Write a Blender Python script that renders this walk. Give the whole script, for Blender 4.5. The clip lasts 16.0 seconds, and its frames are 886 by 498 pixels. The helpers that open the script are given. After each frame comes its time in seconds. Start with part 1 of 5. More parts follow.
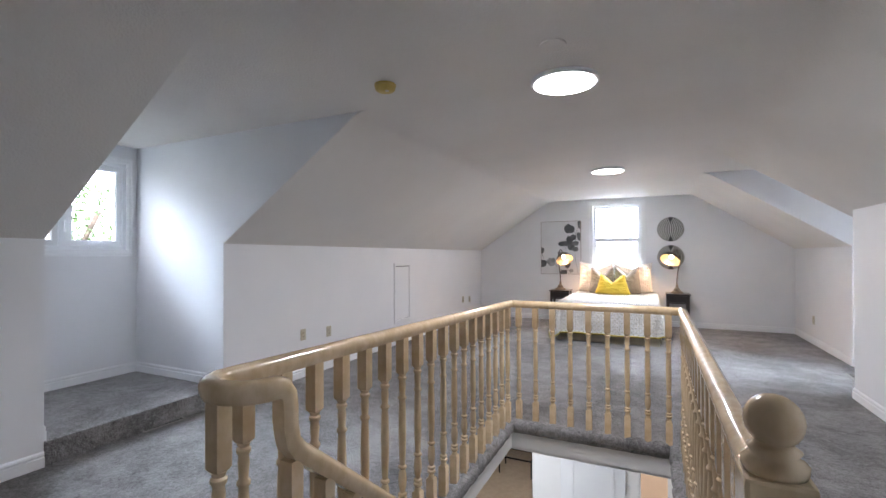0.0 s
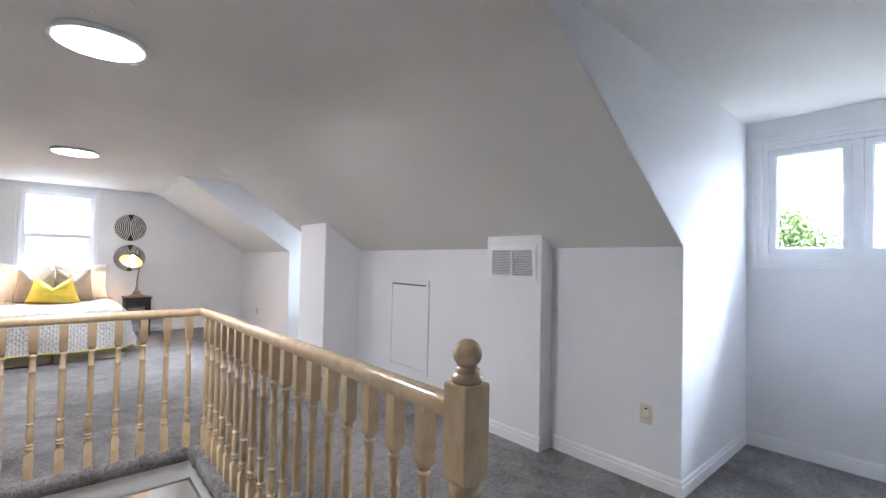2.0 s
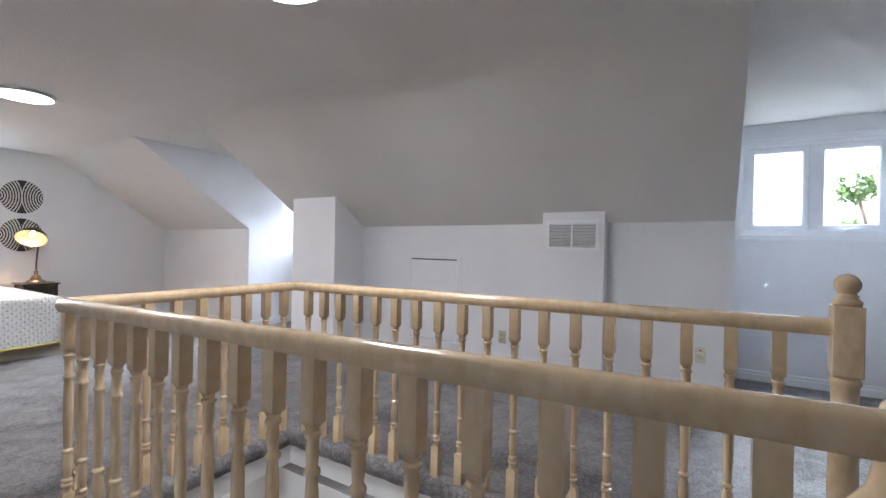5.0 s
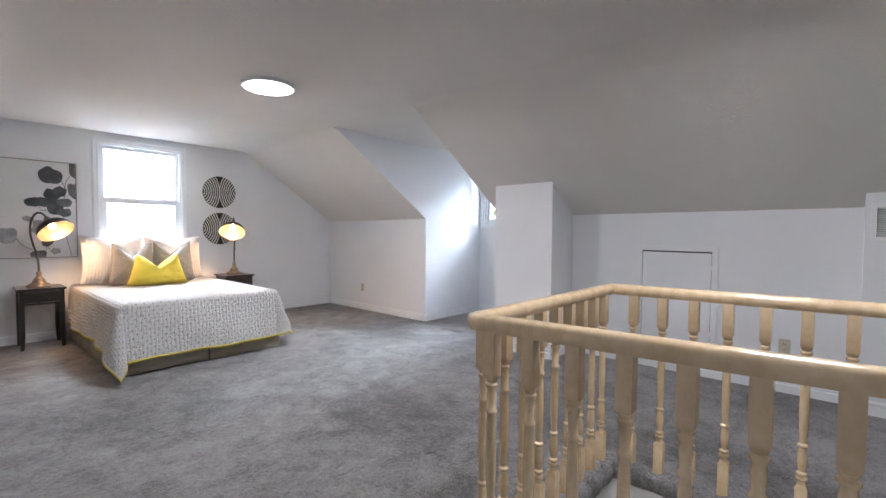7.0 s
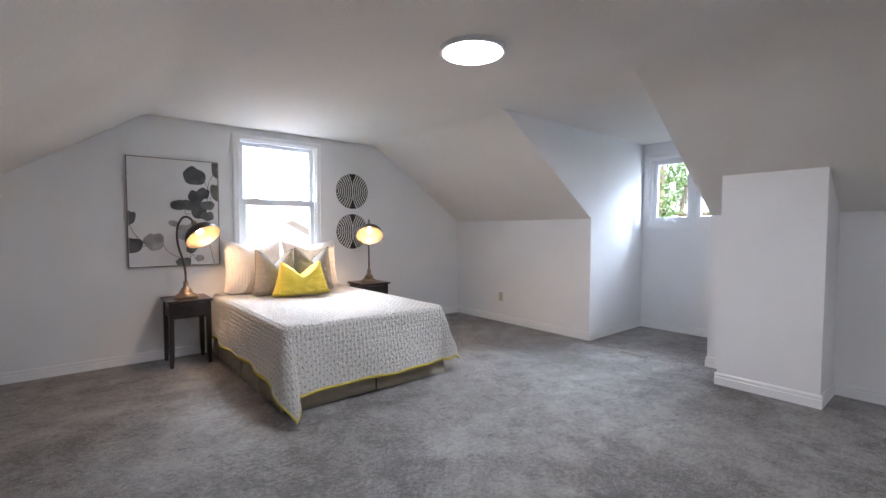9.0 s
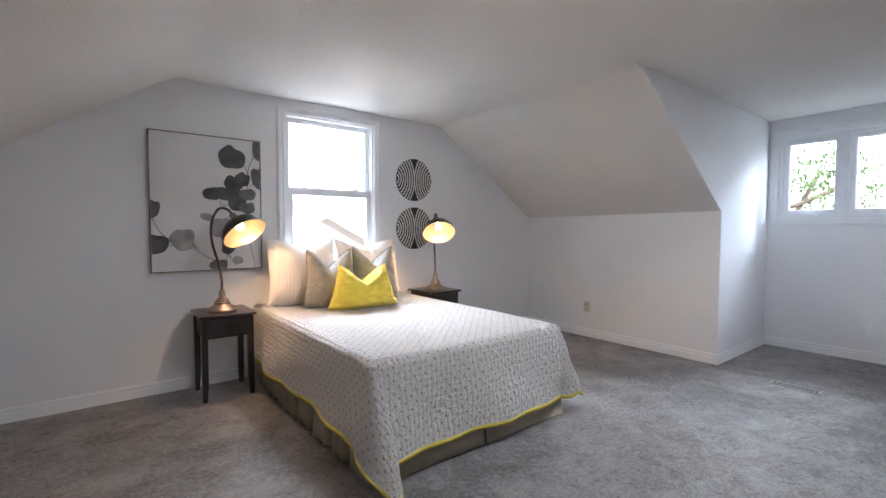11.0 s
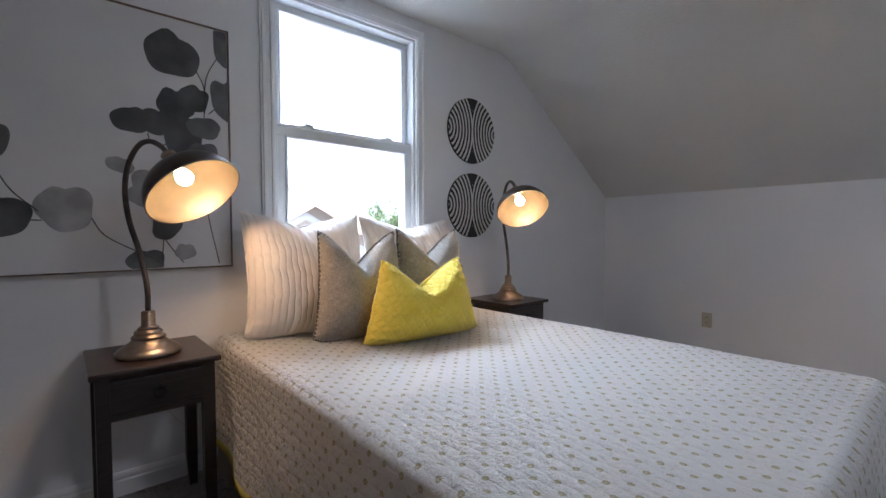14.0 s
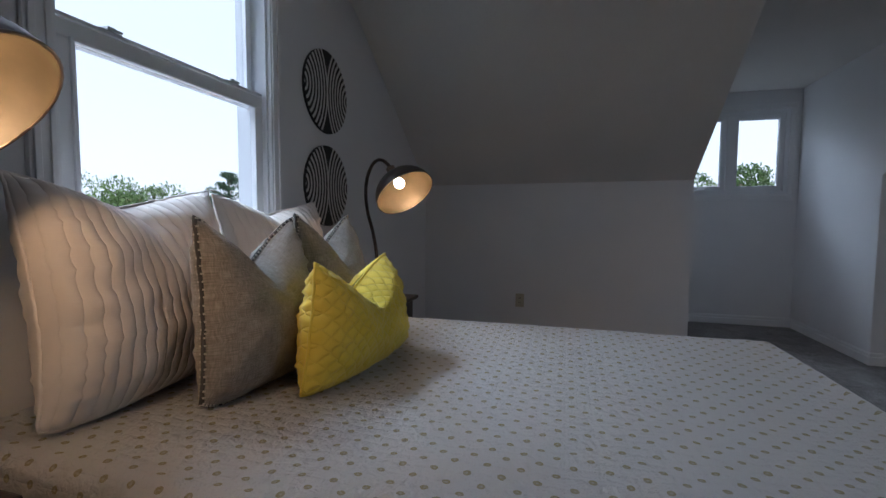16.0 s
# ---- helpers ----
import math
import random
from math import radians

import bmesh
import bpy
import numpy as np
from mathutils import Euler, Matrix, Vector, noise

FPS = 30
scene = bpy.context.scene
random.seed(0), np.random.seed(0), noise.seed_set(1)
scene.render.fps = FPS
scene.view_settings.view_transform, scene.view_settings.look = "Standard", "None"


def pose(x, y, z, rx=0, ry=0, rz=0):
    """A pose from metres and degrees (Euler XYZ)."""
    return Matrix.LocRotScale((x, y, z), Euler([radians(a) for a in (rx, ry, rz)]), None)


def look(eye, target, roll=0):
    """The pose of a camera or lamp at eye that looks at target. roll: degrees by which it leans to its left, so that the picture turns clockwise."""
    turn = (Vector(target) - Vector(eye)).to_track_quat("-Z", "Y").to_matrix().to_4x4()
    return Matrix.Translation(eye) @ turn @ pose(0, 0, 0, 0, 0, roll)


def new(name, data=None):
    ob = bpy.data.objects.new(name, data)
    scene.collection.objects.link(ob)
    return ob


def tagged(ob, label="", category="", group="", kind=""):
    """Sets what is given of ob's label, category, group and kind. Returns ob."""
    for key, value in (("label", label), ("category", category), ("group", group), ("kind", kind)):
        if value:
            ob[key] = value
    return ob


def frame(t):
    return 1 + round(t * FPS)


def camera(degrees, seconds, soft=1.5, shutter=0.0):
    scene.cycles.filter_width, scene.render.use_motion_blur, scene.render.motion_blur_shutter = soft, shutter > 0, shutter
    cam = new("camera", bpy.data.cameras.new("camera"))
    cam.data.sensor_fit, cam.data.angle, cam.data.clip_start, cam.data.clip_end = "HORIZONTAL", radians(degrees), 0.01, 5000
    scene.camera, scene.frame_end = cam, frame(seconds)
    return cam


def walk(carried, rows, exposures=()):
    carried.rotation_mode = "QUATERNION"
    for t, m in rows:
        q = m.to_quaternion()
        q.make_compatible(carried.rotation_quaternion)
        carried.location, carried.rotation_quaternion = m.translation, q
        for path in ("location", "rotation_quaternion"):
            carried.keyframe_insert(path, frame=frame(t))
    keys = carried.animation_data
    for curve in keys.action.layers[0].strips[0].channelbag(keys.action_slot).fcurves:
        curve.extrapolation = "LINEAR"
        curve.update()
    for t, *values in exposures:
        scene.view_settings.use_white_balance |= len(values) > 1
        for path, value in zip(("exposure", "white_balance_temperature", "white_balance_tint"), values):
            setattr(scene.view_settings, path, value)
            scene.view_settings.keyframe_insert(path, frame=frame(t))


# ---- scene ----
cam = camera(90.2, 16.0)

PATH = [
    (0, (0.169, 0.52, 1.302), (-0.685, 2.329, 1.32), -0.2),
    (0.5, (0.12, 0.607, 1.269), (-0.248, 2.573, 1.292), 0.3),
    (1, (-0.041, 0.586, 1.274), (0.278, 2.56, 1.307), 0.8),
    (1.5, (-0.179, 0.514, 1.301), (0.7, 2.31, 1.33), 0.5),
    (2, (-0.423, 0.488, 1.301), (0.894, 1.993, 1.347), 1.2),
    (2.5, (-0.642, 0.581, 1.288), (0.928, 1.818, 1.331), 1.3),
    (3, (-0.859, 0.682, 1.295), (0.855, 1.712, 1.329), 1.1),
    (5.5, (-1.644, 1.911, 1.161), (0.049, 2.974, 1.124), 1.0),
    (6, (-1.725, 2.238, 1.179), (-0.113, 3.42, 1.124), 0.7),
    (6.5, (-1.886, 2.612, 1.206), (-0.344, 3.885, 1.131), 0.6),
    (7, (-1.975, 2.967, 1.2), (-0.487, 4.3, 1.121), 0.5),
    (7.5, (-2.051, 3.333, 1.231), (-0.623, 4.73, 1.142), 0.3),
    (8, (-2.042, 3.655, 1.247), (-0.684, 5.12, 1.152), 0.2),
    (8.5, (-2.107, 3.969, 1.265), (-0.788, 5.469, 1.175), 0.1),
    (9, (-2.162, 4.33, 1.247), (-0.883, 5.865, 1.156), 0.1),
    (9.5, (-2.145, 4.642, 1.278), (-0.909, 6.211, 1.18), -0.1),
    (12, (-1.944, 6.047, 1.112), (-0.722, 7.628, 1.026), 0.0),
    (12.5, (-1.843, 6.353, 1.077), (-0.621, 7.934, 0.989), -0.1),
    (13, (-1.768, 6.61, 1.051), (-0.521, 8.172, 0.975), -0.1),
    (13.5, (-1.684, 6.866, 1.065), (-0.429, 8.421, 0.978), 0.1),
    (14, (-1.613, 7.123, 1.036), (-0.305, 8.634, 0.959), -0.1),
    (14.5, (-1.506, 7.341, 1.028), (-0.144, 8.802, 0.933), 0.1),
    (15, (-1.496, 7.573, 1.019), (0.004, 8.891, 0.914), 0.2),
    (15.5, (-1.552, 7.774, 1.045), (0.183, 8.761, 0.91), 1.0),
    (16, (-1.657, 8.0, 1.035), (0.266, 8.535, 0.905), 0.4),
]
STOPS = [(0, 4.8), (1.5, 4.95), (2, 5.05), (2.5, 4.85), (3.2, 4.55), (5.3, 4.8), (6.5, 4.85), (7.2, 4.55), (8, 4.35), (9.5, 4.42), (12.5, 4.05), (13.5, 3.76), (14.5, 3.1), (15.2, 2.38), (16, 2.08)]
EXPOSURES = [(t, s, 6020 if t < 13 else 5880 if t < 14 else 5640, 13 if t < 14 else 11) for t, s in STOPS]
walk(cam, [(t, look(e, g, r)) for t, e, g, r in PATH], EXPOSURES)

# ---- world, sun and lamps ----
world = bpy.data.worlds.new("World")
scene.world = world
world.use_nodes = True
wn = world.node_tree
sky = wn.nodes.new("ShaderNodeTexSky")
sky.sky_type, sky.sun_disc = "NISHITA", False
sky.sun_elevation, sky.sun_rotation = radians(48), radians(200)
sky.air_density, sky.dust_density, sky.ozone_density = 0.8, 3.0, 0.6
# thin even cloud over the blue
cloud = wn.nodes.new("ShaderNodeMix")
cloud.data_type = "RGBA"
cloud.inputs[0].default_value, cloud.inputs[7].default_value = 0.6, (7.0, 7.3, 7.7, 1)
wn.links.new(sky.outputs[0], cloud.inputs[6])
wn.links.new(cloud.outputs[2], wn.nodes["Background"].inputs[0])
wn.nodes["Background"].inputs[1].default_value = 0.06


def lamp(name, kind, energy, color, m, **settings):
    data = bpy.data.lights.new(name, kind)
    data.energy, data.color = energy, color
    for key, value in settings.items():
        if key == "size":
            data.size = value
        elif key == "size_y":
            data.size_y = value
        elif key == "shape":
            data.shape = value
        elif key == "radius":
            data.shadow_soft_size = value
        elif key == "angle":
            data.angle = value
    ob = new(name, data)
    ob.matrix_world = m
    return ob


lamp("sun", "SUN", 0.6, (1.0, 0.96, 0.9), look((0.4, -10, 12), (0, 0, 0)), angle=radians(20))
DAY = (0.80, 0.90, 1.0)
NX, W1, W2 = 3.42, 0.862, 6.442  # end wall and window middles of the eastern dormers
lamp("window_daylight", "AREA", 64, DAY, look((-0.42, 12.0, 4.5), (-0.42, 9.25, 1.6)), shape="RECTANGLE", size=3.4, size_y=1.8)
for wx, wy, tx, watts in ((6.1, W1, NX, 56), (6.1, W2, NX, 36), (-7.1, 2.56, -4.42, 30)):
    lamp("dormer_daylight", "AREA", watts, DAY, look((wx, wy, 3.75), (tx, wy, 1.75)), shape="RECTANGLE", size=2.2, size_y=1.4)
LED = (1.0, 0.985, 0.975)
for lx, ly, lz in ((-0.295, 3.217, 2.295), (-0.31, 6.28, 2.275)):
    lamp("ceiling_light_glow", "AREA", 1.1, LED, look((lx, ly, lz), (lx, ly, 0)), shape="DISK", size=0.36)


# ---- materials ----
def material(name, color, rough=0.6, metal=0.0, color2=None, scale=8.0, detail=4.0, bump=0.0, bump_scale=60.0,
             spec=0.5, sheen=0.0, stretch=None, low=0.35, high=0.65, coat=0.0, voronoi=False):
    m = bpy.data.materials.new(name)
    m.use_nodes = True
    nt = m.node_tree
    bsdf = nt.nodes["Principled BSDF"]
    bsdf.inputs["Base Color"].default_value = (*color, 1)
    bsdf.inputs["Roughness"].default_value = rough
    bsdf.inputs["Metallic"].default_value = metal
    bsdf.inputs["Specular IOR Level"].default_value = spec
    bsdf.inputs["Sheen Weight"].default_value = sheen
    bsdf.inputs["Coat Weight"].default_value = coat
    co = nt.nodes.new("ShaderNodeTexCoord")
    mp = nt.nodes.new("ShaderNodeMapping")
    nt.links.new(co.outputs["Object"], mp.inputs[0])
    if stretch:
        mp.inputs["Scale"].default_value = stretch
    if color2:
        nz = nt.nodes.new("ShaderNodeTexNoise")
        nz.inputs["Scale"].default_value, nz.inputs["Detail"].default_value = scale, detail
        rp = nt.nodes.new("ShaderNodeValToRGB")
        rp.color_ramp.elements[0].position, rp.color_ramp.elements[1].position = low, high
        rp.color_ramp.elements[0].color, rp.color_ramp.elements[1].color = (*color, 1), (*color2, 1)
        nt.links.new(mp.outputs[0], nz.inputs["Vector"])
        nt.links.new(nz.outputs[0], rp.inputs[0])
        nt.links.new(rp.outputs[0], bsdf.inputs["Base Color"])
    if bump:
        nb = nt.nodes.new("ShaderNodeTexVoronoi" if voronoi else "ShaderNodeTexNoise")
        nb.inputs["Scale"].default_value = bump_scale
        bp = nt.nodes.new("ShaderNodeBump")
        bp.inputs["Strength"].default_value, bp.inputs["Distance"].default_value = bump, 0.01
        nt.links.new(co.outputs["Object"], nb.inputs["Vector"])
        nt.links.new(nb.outputs[0], bp.inputs["Height"])
        nt.links.new(bp.outputs[0], bsdf.inputs["Normal"])
    return m


def node_math(nt, op, a, b=None, c=None):
    n = nt.nodes.new("ShaderNodeMath")
    n.operation = op
    for i, v in enumerate((a, b, c)):
        if v is None:
            continue
        if isinstance(v, (int, float)):
            n.inputs[i].default_value = v
        else:
            nt.links.new(v, n.inputs[i])
    return n.outputs[0]


def glow(name, color, strength):
    m = bpy.data.materials.new(name)
    m.use_nodes = True
    b = m.node_tree.nodes["Principled BSDF"]
    b.inputs["Base Color"].default_value = (0.9, 0.9, 0.9, 1)
    b.inputs["Emission Color"].default_value = (*color, 1)
    b.inputs["Emission Strength"].default_value = strength
    return m


WALL = material("wall_paint", (0.80, 0.81, 0.83), 0.55, color2=(0.84, 0.845, 0.86), scale=1.3, bump=0.05, bump_scale=180, spec=0.35)
CEIL = material("ceiling_paint", (0.75, 0.73, 0.70), 0.8, color2=(0.80, 0.78, 0.75), scale=0.9, bump=0.42, bump_scale=85, spec=0.2)
TRIM = material("trim_paint", (0.84, 0.85, 0.87), 0.32, color2=(0.87, 0.88, 0.89), scale=5, bump=0.02, bump_scale=40)
PLASTER = material("well_plaster", (0.80, 0.80, 0.79), 0.6, color2=(0.84, 0.83, 0.82), scale=2)
OAK = material("varnished_oak", (0.60, 0.44, 0.26), 0.22, color2=(0.70, 0.54, 0.345), scale=11, detail=6, stretch=(2.5, 2.5, 1.5), bump=0.03, bump_scale=70, coat=0.5)
BLACKWOOD = material("dark_stained_wood", (0.018, 0.016, 0.016), 0.38, color2=(0.035, 0.028, 0.026), scale=14, detail=6, stretch=(1, 8, 8), bump=0.06, bump_scale=60)
TOPWOOD = material("espresso_wood", (0.015, 0.009, 0.008), 0.3, color2=(0.032, 0.019, 0.015), scale=16, detail=6, stretch=(1, 10, 10), bump=0.05, bump_scale=60)
BRONZE = material("brushed_bronze", (0.22, 0.17, 0.13), 0.34, 0.95, color2=(0.34, 0.27, 0.21), scale=26, detail=5, bump=0.02, bump_scale=90)
DARKBRONZE = material("dark_bronze", (0.075, 0.062, 0.055), 0.38, 0.85, color2=(0.12, 0.10, 0.09), scale=20, bump=0.02, bump_scale=90)
SHADEIN = material("shade_lining", (0.056, 0.044, 0.024), 0.45, 0.3, color2=(0.082, 0.065, 0.037), scale=12, bump=0.03, bump_scale=50)
VINYL = material("white_vinyl", (0.82, 0.84, 0.87), 0.35, color2=(0.85, 0.87, 0.89), scale=6)
OUTLET = material("almond_plastic", (0.50, 0.46, 0.36), 0.35, color2=(0.55, 0.51, 0.40), scale=20)
OUTLETW = material("ivory_plastic", (0.68, 0.64, 0.52), 0.35, color2=(0.72, 0.68, 0.56), scale=20)
SLOT = material("dark_slot", (0.03, 0.03, 0.03), 0.6)
YELLOWED = material("yellowed_plastic", (0.55, 0.42, 0.10), 0.45, color2=(0.62, 0.48, 0.14), scale=18)
STEEL = material("painted_steel", (0.55, 0.55, 0.55), 0.4, 0.3, color2=(0.62, 0.62, 0.62), scale=25)
BROWNMETAL = material("register_metal", (0.36, 0.34, 0.31), 0.42, 0.3, color2=(0.44, 0.41, 0.38), scale=25)
SKIRT = material("khaki_cotton", (0.46, 0.41, 0.31), 0.9, color2=(0.52, 0.46, 0.35), scale=7, bump=0.12, bump_scale=220, sheen=0.2)
HEM = material("yellow_green_binding", (0.50, 0.41, 0.07), 0.85, color2=(0.58, 0.48, 0.1), scale=30, bump=0.1, bump_scale=200)
MATTRESS = material("mattress_ticking", (0.7, 0.7, 0.68), 0.9, color2=(0.74, 0.74, 0.72), scale=9)
CANVAS = material("canvas_print", (0.70, 0.70, 0.71), 0.7, color2=(0.77, 0.77, 0.78), scale=2.2, bump=0.05, bump_scale=300)
FRAMEWOOD = material("slim_walnut_frame", (0.13, 0.085, 0.06), 0.45, color2=(0.2, 0.13, 0.09), scale=12)
CREAM = material("cream_paint", (0.72, 0.56, 0.42), 0.7, color2=(0.76, 0.6, 0.46), scale=2)
BEIGEFLOOR = material("beige_carpet", (0.62, 0.50, 0.36), 0.95, color2=(0.68, 0.56, 0.42), scale=12, bump=0.2, bump_scale=200)
BLACKMETAL = material("black_metal", (0.02, 0.02, 0.02), 0.4, 0.6)
BARK = material("bark", (0.10, 0.075, 0.055), 0.9, color2=(0.16, 0.12, 0.09), scale=9, bump=0.4, bump_scale=30)
LEAF = material("broad_leaves", (0.06, 0.12, 0.03), 0.6, color2=(0.12, 0.19, 0.05), scale=1.5)
NEEDLE = material("conifer_needles", (0.035, 0.075, 0.04), 0.7, color2=(0.06, 0.11, 0.06), scale=1.5)
GRASS = material("lawn", (0.062, 0.072, 0.04), 0.95, color2=(0.10, 0.098, 0.066), scale=0.6, bump=0.3, bump_scale=30)
SIDING = material("beige_siding", (0.52, 0.45, 0.38), 0.7, color2=(0.58, 0.5, 0.43), scale=3)
FASCIA = material("salmon_fascia", (0.60, 0.40, 0.34), 0.6, color2=(0.66, 0.46, 0.39), scale=4)
SHINGLE = material("grey_shingles", (0.20, 0.185, 0.175), 0.9, color2=(0.29, 0.27, 0.25), scale=7, detail=8, bump=0.4, bump_scale=18)
BRICK = material("red_brick", (0.30, 0.12, 0.085), 0.85, color2=(0.38, 0.17, 0.12), scale=9)
DECAL = material("translucent_label", (0.85, 0.87, 0.9), 0.7)
DECAL.node_tree.nodes["Principled BSDF"].inputs["Transmission Weight"].default_value = 0.9
BULB = glow("lit_bulb", (1.0, 0.78, 0.5), 2.5)
PANEL = glow("lit_diffuser", (1.0, 0.98, 0.95), 0.8)

GLASS = bpy.data.materials.new("window_glass")
GLASS.use_nodes = True
gb = GLASS.node_tree.nodes["Principled BSDF"]
gb.inputs["Transmission Weight"].default_value, gb.inputs["Roughness"].default_value, gb.inputs["IOR"].default_value = 1.0, 0.0, 1.1


def carpet_material():
    m = material("grey_carpet", (0.18, 0.17, 0.165), 0.95, spec=0.12, sheen=0.2)
    nt = m.node_tree
    bsdf = nt.nodes["Principled BSDF"]
    co = nt.nodes.new("ShaderNodeTexCoord")

    def noise_at(scale, detail, rough=0.55, distort=0.0, stretch=None):
        n = nt.nodes.new("ShaderNodeTexNoise")
        n.inputs["Scale"].default_value, n.inputs["Detail"].default_value = scale, detail
        n.inputs["Roughness"].default_value, n.inputs["Distortion"].default_value = rough, distort
        if stretch:
            mp = nt.nodes.new("ShaderNodeMapping")
            mp.inputs["Scale"].default_value = stretch
            nt.links.new(co.outputs["Object"], mp.inputs[0])
            nt.links.new(mp.outputs[0], n.inputs["Vector"])
        else:
            nt.links.new(co.outputs["Object"], n.inputs["Vector"])
        return n.outputs[0]

    big, mid, fine = noise_at(1.1, 6.0, 0.6, 0.6), noise_at(5.5, 8.0, 0.72, 0.4), noise_at(130.0, 3.0)
    tuft = noise_at(38.0, 5.0, 0.7)
    s = node_math(nt, "ADD", node_math(nt, "MULTIPLY", big, 0.42), node_math(nt, "MULTIPLY", mid, 0.42))
    s = node_math(nt, "ADD", s, node_math(nt, "MULTIPLY", tuft, 0.40))
    s = node_math(nt, "ADD", s, node_math(nt, "MULTIPLY", fine, 0.40))
    rp = nt.nodes.new("ShaderNodeValToRGB")
    rp.color_ramp.elements[0].position, rp.color_ramp.elements[1].position = 0.72, 0.92
    rp.color_ramp.elements[0].color, rp.color_ramp.elements[1].color = (0.118, 0.111, 0.108, 1), (0.345, 0.330, 0.325, 1)
    nt.links.new(s, rp.inputs[0])
    speck = nt.nodes.new("ShaderNodeMapRange")
    speck.inputs[1].default_value, speck.inputs[2].default_value, speck.inputs[3].default_value, speck.inputs[4].default_value = 0.63, 0.68, 0.0, 0.75
    nt.links.new(noise_at(9.0, 6.0, 0.75, 0.5, (1.0, 1.9, 1.0)), speck.inputs[0])
    mix = nt.nodes.new("ShaderNodeMix")
    mix.data_type = "RGBA"
    mix.inputs[7].default_value = (0.05, 0.045, 0.043, 1)
    nt.links.new(speck.outputs[0], mix.inputs[0])
    nt.links.new(rp.outputs[0], mix.inputs[6])
    nt.links.new(mix.outputs[2], bsdf.inputs["Base Color"])
    bp = nt.nodes.new("ShaderNodeBump")
    bp.inputs["Strength"].default_value, bp.inputs["Distance"].default_value = 0.8, 0.012
    nt.links.new(node_math(nt, "ADD", fine, node_math(nt, "MULTIPLY", tuft, 1.6)), bp.inputs["Height"])
    nt.links.new(bp.outputs[0], bsdf.inputs["Normal"])
    return m


CARPET = carpet_material()


def uv_nodes(nt):
    uv = nt.nodes.new("ShaderNodeUVMap")
    sp = nt.nodes.new("ShaderNodeSeparateXYZ")
    nt.links.new(uv.outputs[0], sp.inputs[0])
    return sp.outputs[0], sp.outputs[1]


def quilt_material():
    """White cotton with rows of small olive buds, and puffed stitched channels."""
    m = material("quilted_white_cotton", (0.80, 0.78, 0.75), 0.85, spec=0.2, sheen=0.2)
    nt = m.node_tree
    bsdf = nt.nodes["Principled BSDF"]
    u, v = uv_nodes(nt)
    p = 0.061
    row = node_math(nt, "FLOOR", node_math(nt, "DIVIDE", v, p * 0.5))
    off = node_math(nt, "MULTIPLY", node_math(nt, "MODULO", row, 2.0), p * 0.5)
    cu = node_math(nt, "SUBTRACT", node_math(nt, "FLOORED_MODULO", node_math(nt, "ADD", u, off), p), p / 2)
    cv = node_math(nt, "SUBTRACT", node_math(nt, "FLOORED_MODULO", v, p * 0.5), p / 4)
    nz = nt.nodes.new("ShaderNodeTexNoise")
    nz.inputs["Scale"].default_value = 120.0
    uvn = nt.nodes.new("ShaderNodeUVMap")
    nt.links.new(uvn.outputs[0], nz.inputs["Vector"])
    r = node_math(nt, "SQRT", node_math(nt, "ADD", node_math(nt, "POWER", node_math(nt, "DIVIDE", cu, 0.0064), 2.0),
                                        node_math(nt, "POWER", node_math(nt, "DIVIDE", cv, 0.0070), 2.0)))
    r = node_math(nt, "ADD", r, node_math(nt, "MULTIPLY", nz.outputs[0], 0.7))
    dot = node_math(nt, "SUBTRACT", node_math(nt, "LESS_THAN", r, 1.4), node_math(nt, "MULTIPLY", node_math(nt, "LESS_THAN", r, 0.70), 0.3))
    mix = nt.nodes.new("ShaderNodeMix")
    mix.data_type = "RGBA"
    mix.inputs[6].default_value, mix.inputs[7].default_value = (0.80, 0.785, 0.765, 1), (0.44, 0.37, 0.17, 1)
    nt.links.new(node_math(nt, "MULTIPLY", dot, node_math(nt, "ADD", 0.55, node_math(nt, "MULTIPLY", nz.outputs[0], 0.6))), mix.inputs[0])
    nt.links.new(mix.outputs[2], bsdf.inputs["Base Color"])
    wav = node_math(nt, "ABSOLUTE", node_math(nt, "SINE", node_math(nt, "MULTIPLY", u, math.pi / 0.0305)))
    wav = node_math(nt, "MULTIPLY", node_math(nt, "POWER", wav, 0.4), 0.6)
    wav2 = node_math(nt, "POWER", node_math(nt, "ABSOLUTE", node_math(nt, "SINE", node_math(nt, "MULTIPLY", v, math.pi / 0.061))), 0.35)
    n2 = nt.nodes.new("ShaderNodeTexNoise")
    n2.inputs["Scale"].default_value, n2.inputs["Detail"].default_value = 42.0, 7.0
    n2.inputs["Roughness"].default_value, n2.inputs["Distortion"].default_value = 0.65, 0.8
    nt.links.new(uvn.outputs[0], n2.inputs["Vector"])
    h = node_math(nt, "ADD", node_math(nt, "ADD", wav, node_math(nt, "MULTIPLY", wav2, 0.4)), node_math(nt, "MULTIPLY", n2.outputs[0], 3.0))
    bp = nt.nodes.new("ShaderNodeBump")
    bp.inputs["Strength"].default_value, bp.inputs["Distance"].default_value = 1.0, 0.014
    nt.links.new(h, bp.inputs["Height"])
    nt.links.new(bp.outputs[0], bsdf.inputs["Normal"])
    return m


